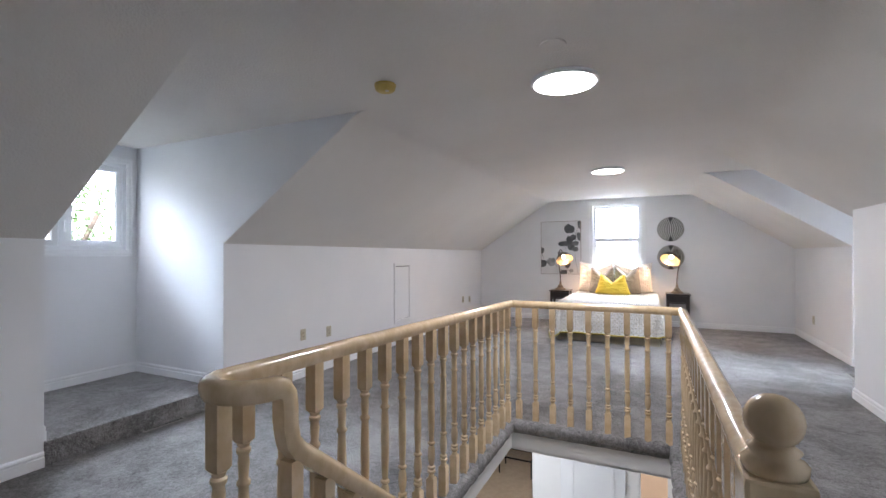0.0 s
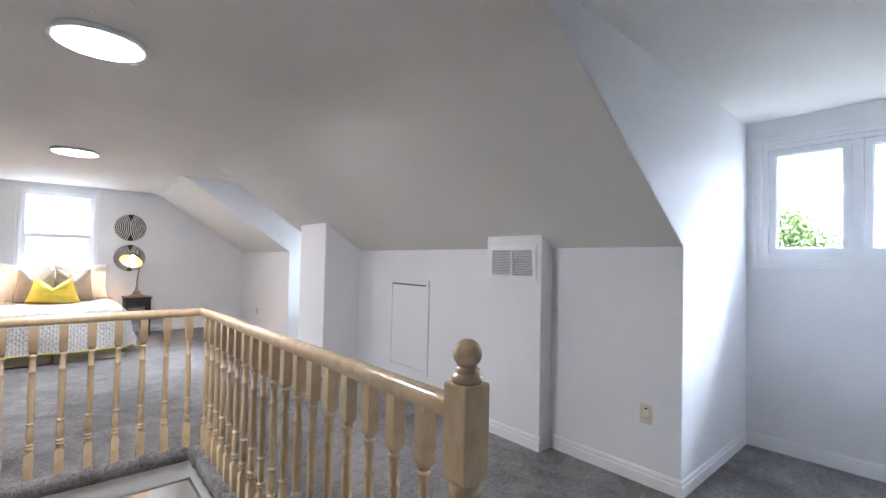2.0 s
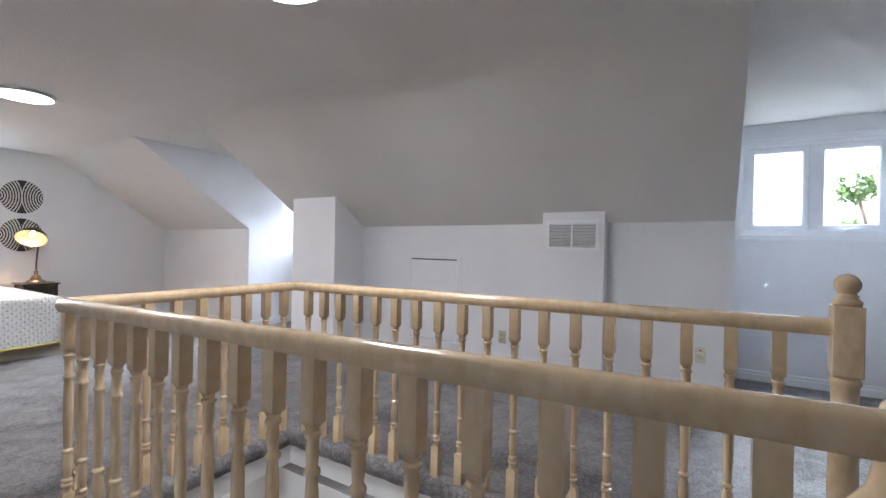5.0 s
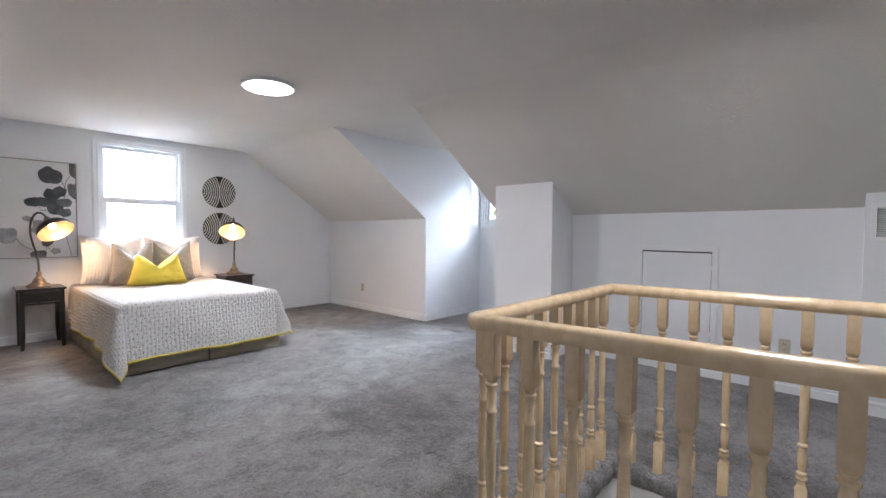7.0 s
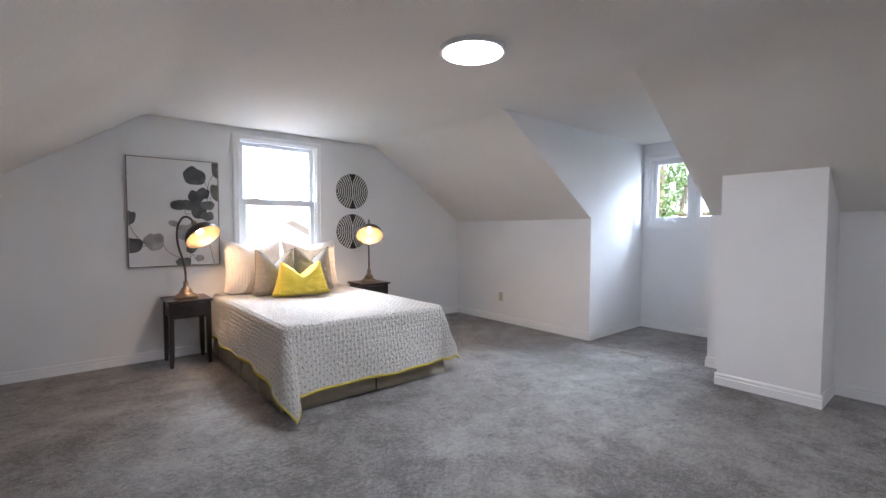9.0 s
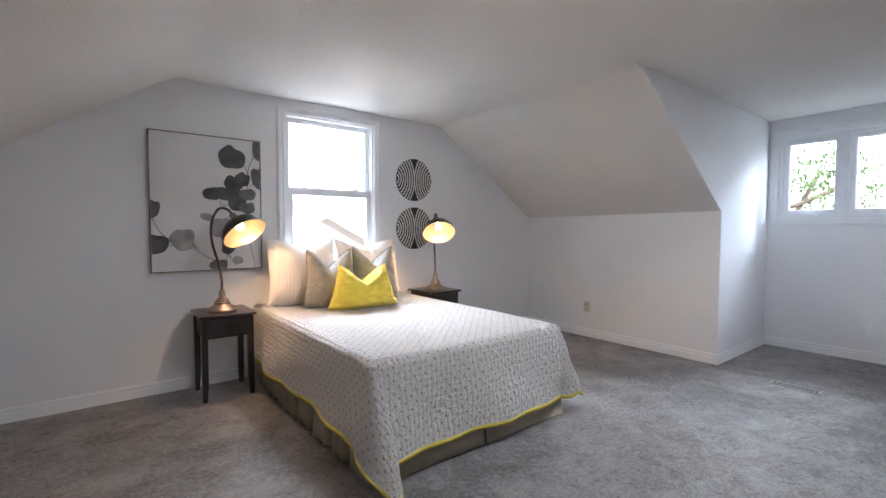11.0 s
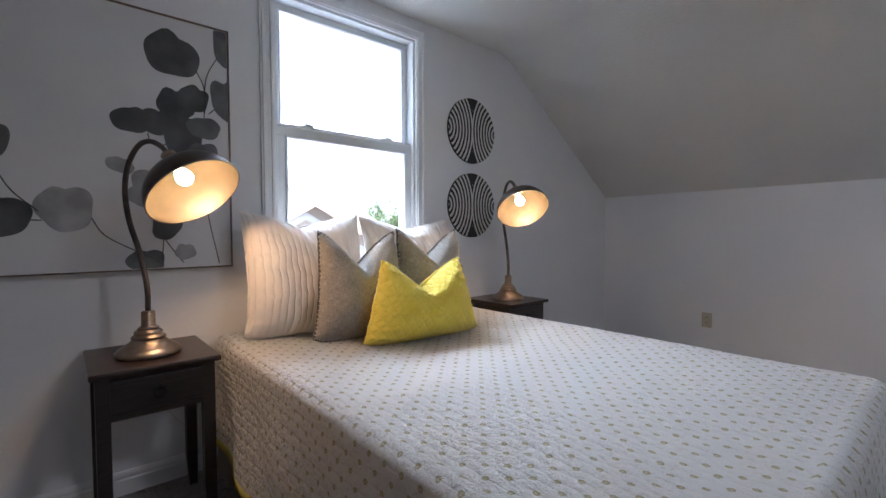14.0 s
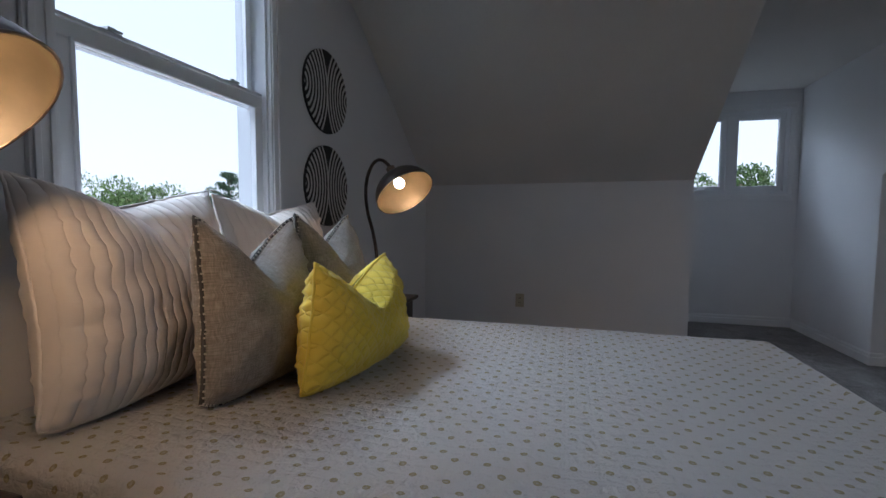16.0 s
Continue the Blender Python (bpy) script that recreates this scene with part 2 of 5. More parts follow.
def channel_material():
    """Cream cotton stitched in upright channels, puckered across."""
    m = material("channel_quilted_cream", (0.76, 0.70, 0.64), 0.85, spec=0.2, sheen=0.25)
    nt = m.node_tree
    u, v = uv_nodes(nt)
    w = node_math(nt, "POWER", node_math(nt, "ABSOLUTE", node_math(nt, "SINE", node_math(nt, "MULTIPLY", u, math.pi / 0.030))), 0.5)
    uvn = nt.nodes.new("ShaderNodeUVMap")
    mp = nt.nodes.new("ShaderNodeMapping")
    mp.inputs["Scale"].default_value = (9, 40, 1)
    nz = nt.nodes.new("ShaderNodeTexNoise")
    nz.inputs["Scale"].default_value, nz.inputs["Detail"].default_value = 1.0, 4.0
    nt.links.new(uvn.outputs[0], mp.inputs[0])
    nt.links.new(mp.outputs[0], nz.inputs["Vector"])
    bp = nt.nodes.new("ShaderNodeBump")
    bp.inputs["Strength"].default_value, bp.inputs["Distance"].default_value = 0.6, 0.008
    nt.links.new(node_math(nt, "ADD", w, node_math(nt, "MULTIPLY", nz.outputs[0], 0.3)), bp.inputs["Height"])
    nt.links.new(bp.outputs[0], nt.nodes["Principled BSDF"].inputs["Normal"])
    return m


def chevron_material():
    """Yellow-green cotton stitched in zigzag boxes."""
    m = material("zigzag_quilted_yellow", (0.78, 0.60, 0.06), 0.75, color2=(0.84, 0.66, 0.09), scale=9, spec=0.25, sheen=0.2)
    nt = m.node_tree
    u, v = uv_nodes(nt)
    p = 0.04
    a = node_math(nt, "ABSOLUTE", node_math(nt, "SINE", node_math(nt, "MULTIPLY", node_math(nt, "ADD", u, v), math.pi / p)))
    b = node_math(nt, "ABSOLUTE", node_math(nt, "SINE", node_math(nt, "MULTIPLY", node_math(nt, "SUBTRACT", u, v), math.pi / p)))
    w = node_math(nt, "POWER", node_math(nt, "MINIMUM", a, b), 0.35)
    uvn = nt.nodes.new("ShaderNodeUVMap")
    nz = nt.nodes.new("ShaderNodeTexNoise")
    nz.inputs["Scale"].default_value, nz.inputs["Detail"].default_value = 45.0, 3.0
    nt.links.new(uvn.outputs[0], nz.inputs["Vector"])
    bp = nt.nodes.new("ShaderNodeBump")
    bp.inputs["Strength"].default_value, bp.inputs["Distance"].default_value = 0.75, 0.007
    nt.links.new(node_math(nt, "ADD", w, node_math(nt, "MULTIPLY", nz.outputs[0], 0.35)), bp.inputs["Height"])
    nt.links.new(bp.outputs[0], nt.nodes["Principled BSDF"].inputs["Normal"])
    return m


def linen_material():
    m = material("grey_linen", (0.30, 0.27, 0.235), 0.92, spec=0.15, sheen=0.3)
    nt = m.node_tree
    uvn = nt.nodes.new("ShaderNodeUVMap")
    out = None
    for sc in ((420, 38, 1), (38, 420, 1)):
        mp = nt.nodes.new("ShaderNodeMapping")
        mp.inputs["Scale"].default_value = sc
        nz = nt.nodes.new("ShaderNodeTexNoise")
        nz.inputs["Scale"].default_value, nz.inputs["Detail"].default_value = 1.0, 2.0
        nt.links.new(uvn.outputs[0], mp.inputs[0])
        nt.links.new(mp.outputs[0], nz.inputs["Vector"])
        out = nz.outputs[0] if out is None else node_math(nt, "ADD", out, nz.outputs[0])
    rp = nt.nodes.new("ShaderNodeValToRGB")
    rp.color_ramp.elements[0].position, rp.color_ramp.elements[1].position = 0.38, 0.66
    rp.color_ramp.elements[0].color, rp.color_ramp.elements[1].color = (0.23, 0.205, 0.175, 1), (0.43, 0.39, 0.345, 1)
    nt.links.new(node_math(nt, "MULTIPLY", out, 0.5), rp.inputs[0])
    nt.links.new(rp.outputs[0], nt.nodes["Principled BSDF"].inputs["Base Color"])
    bp = nt.nodes.new("ShaderNodeBump")
    bp.inputs["Strength"].default_value, bp.inputs["Distance"].default_value = 0.6, 0.003
    nt.links.new(out, bp.inputs["Height"])
    nt.links.new(bp.outputs[0], nt.nodes["Principled BSDF"].inputs["Normal"])
    return m


def rings_material():
    """Black and cream lines in mirrored arcs, with dark wedges at head and foot."""
    m = material("ringed_wood_art", (0.7, 0.68, 0.64), 0.6)
    nt = m.node_tree
    u, v = uv_nodes(nt)
    au, av = node_math(nt, "ABSOLUTE", u), node_math(nt, "ABSOLUTE", v)
    nz = nt.nodes.new("ShaderNodeTexNoise")
    nz.inputs["Scale"].default_value = 6.0
    uvn = nt.nodes.new("ShaderNodeUVMap")
    nt.links.new(uvn.outputs[0], nz.inputs["Vector"])
    d = node_math(nt, "SQRT", node_math(nt, "ADD", node_math(nt, "POWER", node_math(nt, "SUBTRACT", au, 1.02), 2.0),
                                        node_math(nt, "POWER", node_math(nt, "MULTIPLY", v, 0.72), 2.0)))
    d = node_math(nt, "ADD", d, node_math(nt, "MULTIPLY", nz.outputs[0], 0.035))
    line = node_math(nt, "GREATER_THAN", node_math(nt, "FLOORED_MODULO", d, 0.125), 0.0625)
    wedge = node_math(nt, "LESS_THAN", au, node_math(nt, "MULTIPLY", node_math(nt, "SUBTRACT", av, 0.62), 0.55))
    dark = node_math(nt, "MAXIMUM", line, wedge)
    mix = nt.nodes.new("ShaderNodeMix")
    mix.data_type = "RGBA"
    mix.inputs[6].default_value, mix.inputs[7].default_value = (0.66, 0.645, 0.61, 1), (0.015, 0.015, 0.016, 1)
    nt.links.new(dark, mix.inputs[0])
    nt.links.new(mix.outputs[2], nt.nodes["Principled BSDF"].inputs["Base Color"])
    bp = nt.nodes.new("ShaderNodeBump")
    bp.inputs["Strength"].default_value, bp.inputs["Distance"].default_value = 0.5, 0.002
    bp.invert = True
    nt.links.new(line, bp.inputs["Height"])
    nt.links.new(bp.outputs[0], nt.nodes["Principled BSDF"].inputs["Normal"])
    return m


QUILT, CHANNEL, CHEVRON, LINEN, RINGS = quilt_material(), channel_material(), chevron_material(), linen_material(), rings_material()
INKS = [material("ink_wash_" + n, c, 0.75, color2=c2, scale=9, detail=6) for n, c, c2 in (
    ("dark", (0.055, 0.06, 0.062), (0.12, 0.125, 0.13)), ("mid", (0.10, 0.105, 0.108), (0.2, 0.205, 0.21)), ("pale", (0.27, 0.27, 0.275), (0.46, 0.46, 0.47)))]
STITCH = material("charcoal_thread", (0.09, 0.085, 0.08), 0.9, bump=0.2, bump_scale=200)
THREAD = material("pale_thread", (0.52, 0.48, 0.41), 0.8, color2=(0.6, 0.56, 0.49), scale=60)


# ---- mesh helpers ----
def part(name, bm, mat, parent=None, label="", smooth=False, bevel=0.0):
    me = bpy.data.meshes.new(name)
    if bevel:
        bmesh.ops.bevel(bm, geom=bm.edges[:], offset=bevel, segments=2, profile=0.6, affect="EDGES", clamp_overlap=True)
    bmesh.ops.recalc_face_normals(bm, faces=bm.faces[:])
    if smooth:
        for f in bm.faces:
            f.smooth = True
    bm.to_mesh(me)
    bm.free()
    me.materials.append(mat)
    ob = new(name, me)
    if parent:
        ob.parent = parent
    if label:
        tagged(ob, label)
    return ob


def sharp(ob, deg=35):
    """Shade smooth but keep edges sharper than this angle."""
    me = ob.data
    bm = bmesh.new()
    bm.from_mesh(me)
    for f in bm.faces:
        f.smooth = True
    for e in bm.edges:
        e.smooth = len(e.link_faces) == 2 and e.calc_face_angle(0) < radians(deg)
    bm.to_mesh(me)
    bm.free()
    return ob


def thing(name, at, label, category, group="", kind=""):
    e = new(name)
    e.matrix_world = at if isinstance(at, Matrix) else Matrix.Translation(at)
    return tagged(e, label, category, group, kind)


def boxes(*specs):
    bm = bmesh.new()
    for x0, x1, y0, y1, z0, z1 in specs:
        bmesh.ops.create_cube(bm, size=1, matrix=Matrix.LocRotScale(((x0 + x1) / 2, (y0 + y1) / 2, (z0 + z1) / 2), None, (abs(x1 - x0), abs(y1 - y0), abs(z1 - z0))))
    return bm


def prism(bm, pts, vec):
    """A polygon (3D points) pushed along vec into a closed solid."""
    a = [bm.verts.new(p) for p in pts]
    b = [bm.verts.new(Vector(p) + Vector(vec)) for p in pts]
    bm.faces.new(a)
    bm.faces.new(b[::-1])
    for i in range(len(a)):
        j = (i + 1) % len(a)
        bm.faces.new((a[i], b[i], b[j], a[j]))
    return bm


def lathe(bm, prof, segs=20, m=None, square=()):
    """A profile of (radius, height) turned round z."""
    m = m or Matrix()
    rings = []
    for r, z in prof:
        rings.append([bm.verts.new(m @ Vector((r * math.cos(2 * math.pi * k / segs), r * math.sin(2 * math.pi * k / segs), z))) for k in range(segs)])
    for a, b in zip(rings, rings[1:]):
        for k in range(segs):
            bm.faces.new((a[k], a[(k + 1) % segs], b[(k + 1) % segs], b[k]))
    if prof[0][0] > 1e-4:
        bm.faces.new(rings[0][::-1])
    if prof[-1][0] > 1e-4:
        bm.faces.new(rings[-1])
    bmesh.ops.remove_doubles(bm, verts=bm.verts[:], dist=1e-5)
    return bm


def sweep(bm, path, shape, up=Vector((0, 0, 1)), cap=True):
    """A closed 2D shape (side, up) carried along a path of points."""
    path = [Vector(p) for p in path]
    rings = []
    for i, p in enumerate(path):
        d0 = (p - path[i - 1]).normalized() if i else None
        d1 = (path[i + 1] - p).normalized() if i < len(path) - 1 else None
        t = ((d0 or d1) + (d1 or d0)).normalized()
        side = t.cross(up)
        if side.length < 1e-3:
            side = Vector((1, 0, 0))
        side.normalize()
        u2 = side.cross(t).normalized()
        k = 1.0
        if d0 and d1:
            k = 1 / max(0.5, math.cos(d0.angle(d1) / 2))
        rings.append([bm.verts.new(p + side * a * k + u2 * b) for a, b in shape])
    n = len(shape)
    for a, b in zip(rings, rings[1:]):
        for k in range(n):
            bm.faces.new((a[k], a[(k + 1) % n], b[(k + 1) % n], b[k]))
    if cap:
        bm.faces.new(rings[0][::-1])
        bm.faces.new(rings[-1])
    return bm


def tube(bm, path, r, n=10):
    return sweep(bm, path, [(r * math.cos(2 * math.pi * k / n), r * math.sin(2 * math.pi * k / n)) for k in range(n)], up=Vector((0.13, 0.9, 0.21)))


def curve_points(pts, n=8):
    """A Catmull-Rom line through the points."""
    pts = [Vector(p) for p in pts]
    pts = [2 * pts[0] - pts[1]] + pts + [2 * pts[-1] - pts[-2]]
    out = []
    for i in range(1, len(pts) - 2):
        p0, p1, p2, p3 = pts[i - 1:i + 3]
        for k in range(n):
            t = k / n
            out.append(0.5 * (2 * p1 + (p2 - p0) * t + (2 * p0 - 5 * p1 + 4 * p2 - p3) * t * t + (3 * p1 - p0 - 3 * p2 + p3) * t ** 3))
    out.append(pts[-2])
    return out


# ---- structure ----
KZ, CZ, RX, RC, GY, SY = 1.40, 2.35, 2.23, 0.815, 9.25, -1.3


def left_x(y, x=-3.065):
    """The western knee wall and roof fold run slightly askew."""
    return x - 0.0195 * (GY - y)


def drop(y, z=2.0):
    """The old roof has settled a little towards the gable."""
    return 0.0065 * (y - 1.5) * min(1.0, max(0.0, z / 1.39))


def structure(name, bm, mat, label, category, bevel=0.0):
    for v in bm.verts:
        v.co.z -= drop(v.co.y, v.co.z)
    return tagged(part(name, bm, mat, bevel=bevel), label, category, kind="structure")


D1, D2 = (0.205, 1.47), (5.84, 7.045)  # the eastern dormers along y
HX0, HX1, HY0, HY1 = -0.80, 0.285, 1.20, 3.80
bm = boxes((-3.45, HX0, SY, GY, -0.06, 0), (HX1, RX, SY, GY, -0.06, 0), (HX0, HX1, SY, HY0, -0.06, 0), (HX0, HX1, HY1, GY, -0.06, 0),
           (RX, NX, D1[0], D1[1], -0.06, 0), (RX, NX, D2[0], D2[1], -0.06, 0))
structure("floor", bm, CARPET, "worn grey cut-pile carpet over the whole attic floor", "floor")
structure("floor_raised", boxes((-4.42, left_x(2.5) - 0.0, 1.93, 3.17, 0, 0.155)), CARPET, "raised carpeted platform floor of the western dormer", "floor", bevel=0.012)

# walls of knee height and the slanted ceiling over them
bm = bmesh.new()
for y0, y1 in ((SY, D1[0]), (D1[1], D2[0]), (D2[1], GY)):
    prism(bm, [(RX, y0, -0.05), (RX + 0.12, y0, -0.05), (RX + 0.12, y0, KZ + 0.02), (RX, y0, KZ)], (0, y1 - y0, 0))
structure("wall_east", bm, WALL, "low white painted knee wall under the slope", "wall")
bm = bmesh.new()
for y0, y1 in ((SY, 1.93), (3.17, GY)):
    a, b = left_x(y0), left_x(y1)
    base, top = [(a, y0), (b, y1), (b - 0.12, y1), (a - 0.12, y0)], KZ
    prism(bm, [(x, y, -0.05) for x, y in base], (0, 0, top + 0.05))
structure("wall_west", bm, WALL, "low white painted knee wall under the western slope", "wall")


def roof_profile(knee, fold, side):
    """Underside of slope and flat ceiling, softly rounded at the fold; side is 1 to the east, -1 to the west."""
    k, f = Vector((knee, KZ)), Vector((fold, CZ))
    d = (f - k).normalized()
    a, c = f - d * 0.08, Vector((fold - side * 0.08, CZ))
    pts = [k] + [a * (1 - t) ** 2 + 2 * f * t * (1 - t) + c * t * t for t in (0, 0.2, 0.4, 0.6, 0.8, 1)]
    return pts


bm = bmesh.new()
MID = -0.4
for y0, y1 in ((SY, D1[0]), (D1[1], D2[0]), (D2[1], GY)):
    lo = [(p.x, p.y) for p in roof_profile(RX, RC, 1)] + [(MID, CZ)]
    poly = lo + [(MID, CZ + 0.14), (RC + 0.05, CZ + 0.14), (RX + 0.14, KZ + 0.04)]
    prism(bm, [(x, y0, z) for x, z in poly], (0, y1 - y0, 0))
for y0, y1, back in ((*D1, CZ), (*D2, CZ)):
    poly = [(NX + 0.1, back), (RC, CZ), (MID, CZ), (MID, CZ + 0.14), (NX + 0.1, CZ + 0.16)]
    prism(bm, [(x, y0, z) for x, z in poly], (0, y1 - y0, 0))
for y0, y1 in ((SY, 1.93), (3.17, GY)):
    rings = []
    for y in (y0, y1):
        lo = [(p.x, p.y) for p in roof_profile(left_x(y), left_x(y, -1.635), -1)] + [(MID, CZ)]
        poly = lo + [(MID, CZ + 0.14), (left_x(y, -1.68), CZ + 0.14), (left_x(y) - 0.14, KZ + 0.04)]
        rings.append([bm.verts.new((x, y, z)) for x, z in poly])
    a, b = rings
    bm.faces.new(a)
    bm.faces.new(b[::-1])
    for i in range(len(a)):
        j = (i + 1) % len(a)
        bm.faces.new((a[i], b[i], b[j], a[j]))
prism(bm, [(-4.5, 1.93, CZ), (MID, 1.93, CZ), (MID, 1.93, CZ + 0.14), (-4.5, 1.93, CZ + 0.14)], (0, 1.24, 0))
ceil = structure("ceiling", bm, CEIL, "off-white stippled ceiling, flat in the middle and sloping at both sides", "ceiling")
sharp(ceil, 12)

# dormer side walls
for n, (y0, y1, back) in enumerate(((D1[0] - 0.1, D1[0] + 0.003, CZ), (D1[1] - 0.003, D1[1] + 0.1, CZ), (D2[0] - 0.1, D2[0] + 0.003, CZ), (D2[1] - 0.003, D2[1] + 0.1, CZ))):
    bm = prism(bmesh.new(), [(RC + 0.003, y0, CZ + 0.003), (RX + 0.003, y0, KZ + 0.003), (RX + 0.003, y0, -0.05), (NX + 0.1, y0, -0.05), (NX + 0.1, y0, back + 0.03)], (0, y1 - y0, 0))
    structure("wall_dormer_side_%d" % (n + 1), bm, WALL, "white painted side wall of a dormer", "wall")
for n, y0 in enumerate((1.833, 3.167)):
    kx = left_x(y0) - 0.004
    bm = prism(bmesh.new(), [(left_x(y0, -1.635) - 0.004, y0, CZ + 0.003), (kx, y0, KZ + 0.003), (kx, y0, -0.05), (-4.5, y0, -0.05), (-4.5, y0, CZ + 0.1)], (0, 0.10, 0))
    structure("wall_dormer_side_%d" % (n + 5), bm, WALL, "white painted side wall of the western dormer", "wall")

# end walls of the dormers, each with an opening
WIN_H, WIN_Z0, WIN_Z1 = 0.508, 1.343, 2.163


def holed_wall(x0, x1, y0, y1, z0, z1, hy0, hy1, hz0, hz1):
    """An upright slab across x with a rectangular hole through it."""
    bm = bmesh.new()
    rings = []
    for x in (x0, x1):
        rings.append(([bm.verts.new((x, y, z)) for y, z in ((y0, z0), (y1, z0), (y1, z1), (y0, z1))], [bm.verts.new((x, y, z)) for y, z in ((hy0, hz0), (hy1, hz0), (hy1, hz1), (hy0, hz1))]))
    (ao, ai), (bo, bi) = rings
    for k in range(4):
        j = (k + 1) % 4
        for q in ((ao[k], ao[j], ai[j], ai[k]), (bo[j], bo[k], bi[k], bi[j]), (ao[j], ao[k], bo[k], bo[j]), (ai[k], ai[j], bi[j], bi[k])):
            bm.faces.new(q)
    return bm


for n, (x0, x1, yc, y0, y1) in enumerate(((NX, NX + 0.12, W1, 0.105, 1.57), (NX, NX + 0.12, W2, 5.74, 7.145), (-4.54, -4.42, 2.56, 1.83, 3.27))):
    structure("wall_dormer_%d" % (n + 1), holed_wall(x0, x1, y0, y1, -0.05, 2.45, yc - WIN_H, yc + WIN_H, WIN_Z0, WIN_Z1), WALL, "white painted end wall of a dormer round its window", "wall")

# gable wall with the sash window's opening
GX0, GX1, GZ0, GZ1 = -0.830, 0.008, 0.86, 2.175
bm = boxes((GX0, GX1, GY, GY + 0.14, -0.05, GZ0 + 0.03))


def top_at(x):
    if x > RC:
        return CZ + (KZ - CZ) * (x - RC) / (RX - RC) + 0.07
    if x < -1.635:
        return CZ + (KZ - CZ) * (-1.635 - x) / (3.065 - 1.635) + 0.07
    return CZ + 0.07


for xs in ((-3.18, -1.635, GX0), (GX1, RC, RX + 0.12)):
    prism(bm, [(xs[0], GY, -0.05), (xs[2], GY, -0.05)] + [(x, GY, top_at(x)) for x in reversed(xs)], (0, 0.14, 0))
prism(bm, [(GX0, GY, GZ1 + 0.05), (GX1, GY, GZ1 + 0.05), (GX1, GY, CZ + 0.07), (GX0, GY, CZ + 0.07)], (0, 0.14, 0))
structure("wall_north", bm, WALL, "white painted gable wall behind the bed", "wall")
structure("wall_south", boxes((-3.6, 2.4, SY - 0.12, SY, -0.05, 2.5)), WALL, "plain white painted end wall", "wall")

# boxed chases on the eastern wall
bm = bmesh.new()
sl = (CZ - KZ) / (RX - RC)
prism(bm, [(1.788, 4.97, -0.01), (RX, 4.97, -0.01), (RX, 4.97, KZ + 0.02), (1.788, 4.97, KZ + sl * (RX - 1.788) + 0.02)], (0, 0.645, 0))
structure("wall_chase_north", bm, WALL, "white painted boxed chimney chase reaching the slope", "wall")
bm = bmesh.new()
prism(bm, [(2.098, 2.335, -0.01), (RX, 2.335, -0.01), (RX, 2.335, KZ + 0.01), (2.098, 2.335, KZ + sl * (RX - 2.098) + 0.02)], (0, 0.505, 0))
structure("wall_chase_south", bm, WALL, "narrow white painted boxed duct with an air grille", "wall")


def baseboard_run(bm, p0, p1, inward, z=0.0):
    """A moulded skirting from p0 to p1 on the wall, thick towards inward."""
    a, b, n = Vector((*p0, 0)), Vector((*p1, 0)), Vector((*inward, 0))
    a.z = b.z = z
    prof = [(0, 0), (0.014, 0), (0.014, 0.060), (0.008, 0.065), (0.008, 0.070), (0.011, 0.075), (0.010, 0.086), (0.005, 0.095), (0, 0.096)]
    rings = [[bm.verts.new(p + n * s + Vector((0, 0, h))) for s, h in prof] for p in (a, b)]
    bm.faces.new(rings[0])
    bm.faces.new(rings[1][::-1])
    for i in range(len(prof)):
        j = (i + 1) % len(prof)
        bm.faces.new((rings[0][i], rings[1][i], rings[1][j], rings[0][j]))


bm = bmesh.new()
E_ = (-1, 0)
for p0, p1, n in (((RX, SY), (RX, D1[0]), E_), ((RX, D1[1]), (RX, 2.335), E_), ((RX, 2.84), (RX, 4.97), E_), ((RX, 5.615), (RX, D2[0]), E_), ((RX, D2[1]), (RX, GY), E_),
                  ((2.098, 2.321), (2.098, 2.854), E_), ((2.098, 2.335), (RX, 2.335), (0, -1)), ((2.098, 2.84), (RX, 2.84), (0, 1)),
                  ((1.788, 4.956), (1.788, 5.629), E_), ((1.788, 4.97), (RX, 4.97), (0, -1)), ((1.788, 5.615), (RX, 5.615), (0, 1)),
                  ((RX - 0.014, D1[0]), (NX, D1[0]), (0, 1)), ((RX - 0.014, D1[1]), (NX, D1[1]), (0, -1)), ((NX, D1[0]), (NX, D1[1]), E_),
                  ((RX - 0.014, D2[0]), (NX, D2[0]), (0, 1)), ((RX - 0.014, D2[1]), (NX, D2[1]), (0, -1)), ((NX, D2[0]), (NX, D2[1]), E_),
                  ((-3.065, GY), (RX, GY), (0, -1)), ((left_x(SY), SY), (left_x(1.93), 1.93), (1, 0)), ((left_x(3.17), 3.17), (-3.065, GY), (1, 0)), ((-3.4, SY), (RX, SY), (0, 1))):
    baseboard_run(bm, p0, p1, n)
for p0, p1, n in (((left_x(3.17), 3.17), (-4.42, 3.17), (0, -1)), ((left_x(1.93), 1.93), (-4.42, 1.93), (0, 1)), ((-4.42, 1.93), (-4.42, 3.17), (1, 0))):
    baseboard_run(bm, p0, p1, n, 0.155)
structure("baseboard", bm, TRIM, "white painted moulded skirting board", "baseboard")


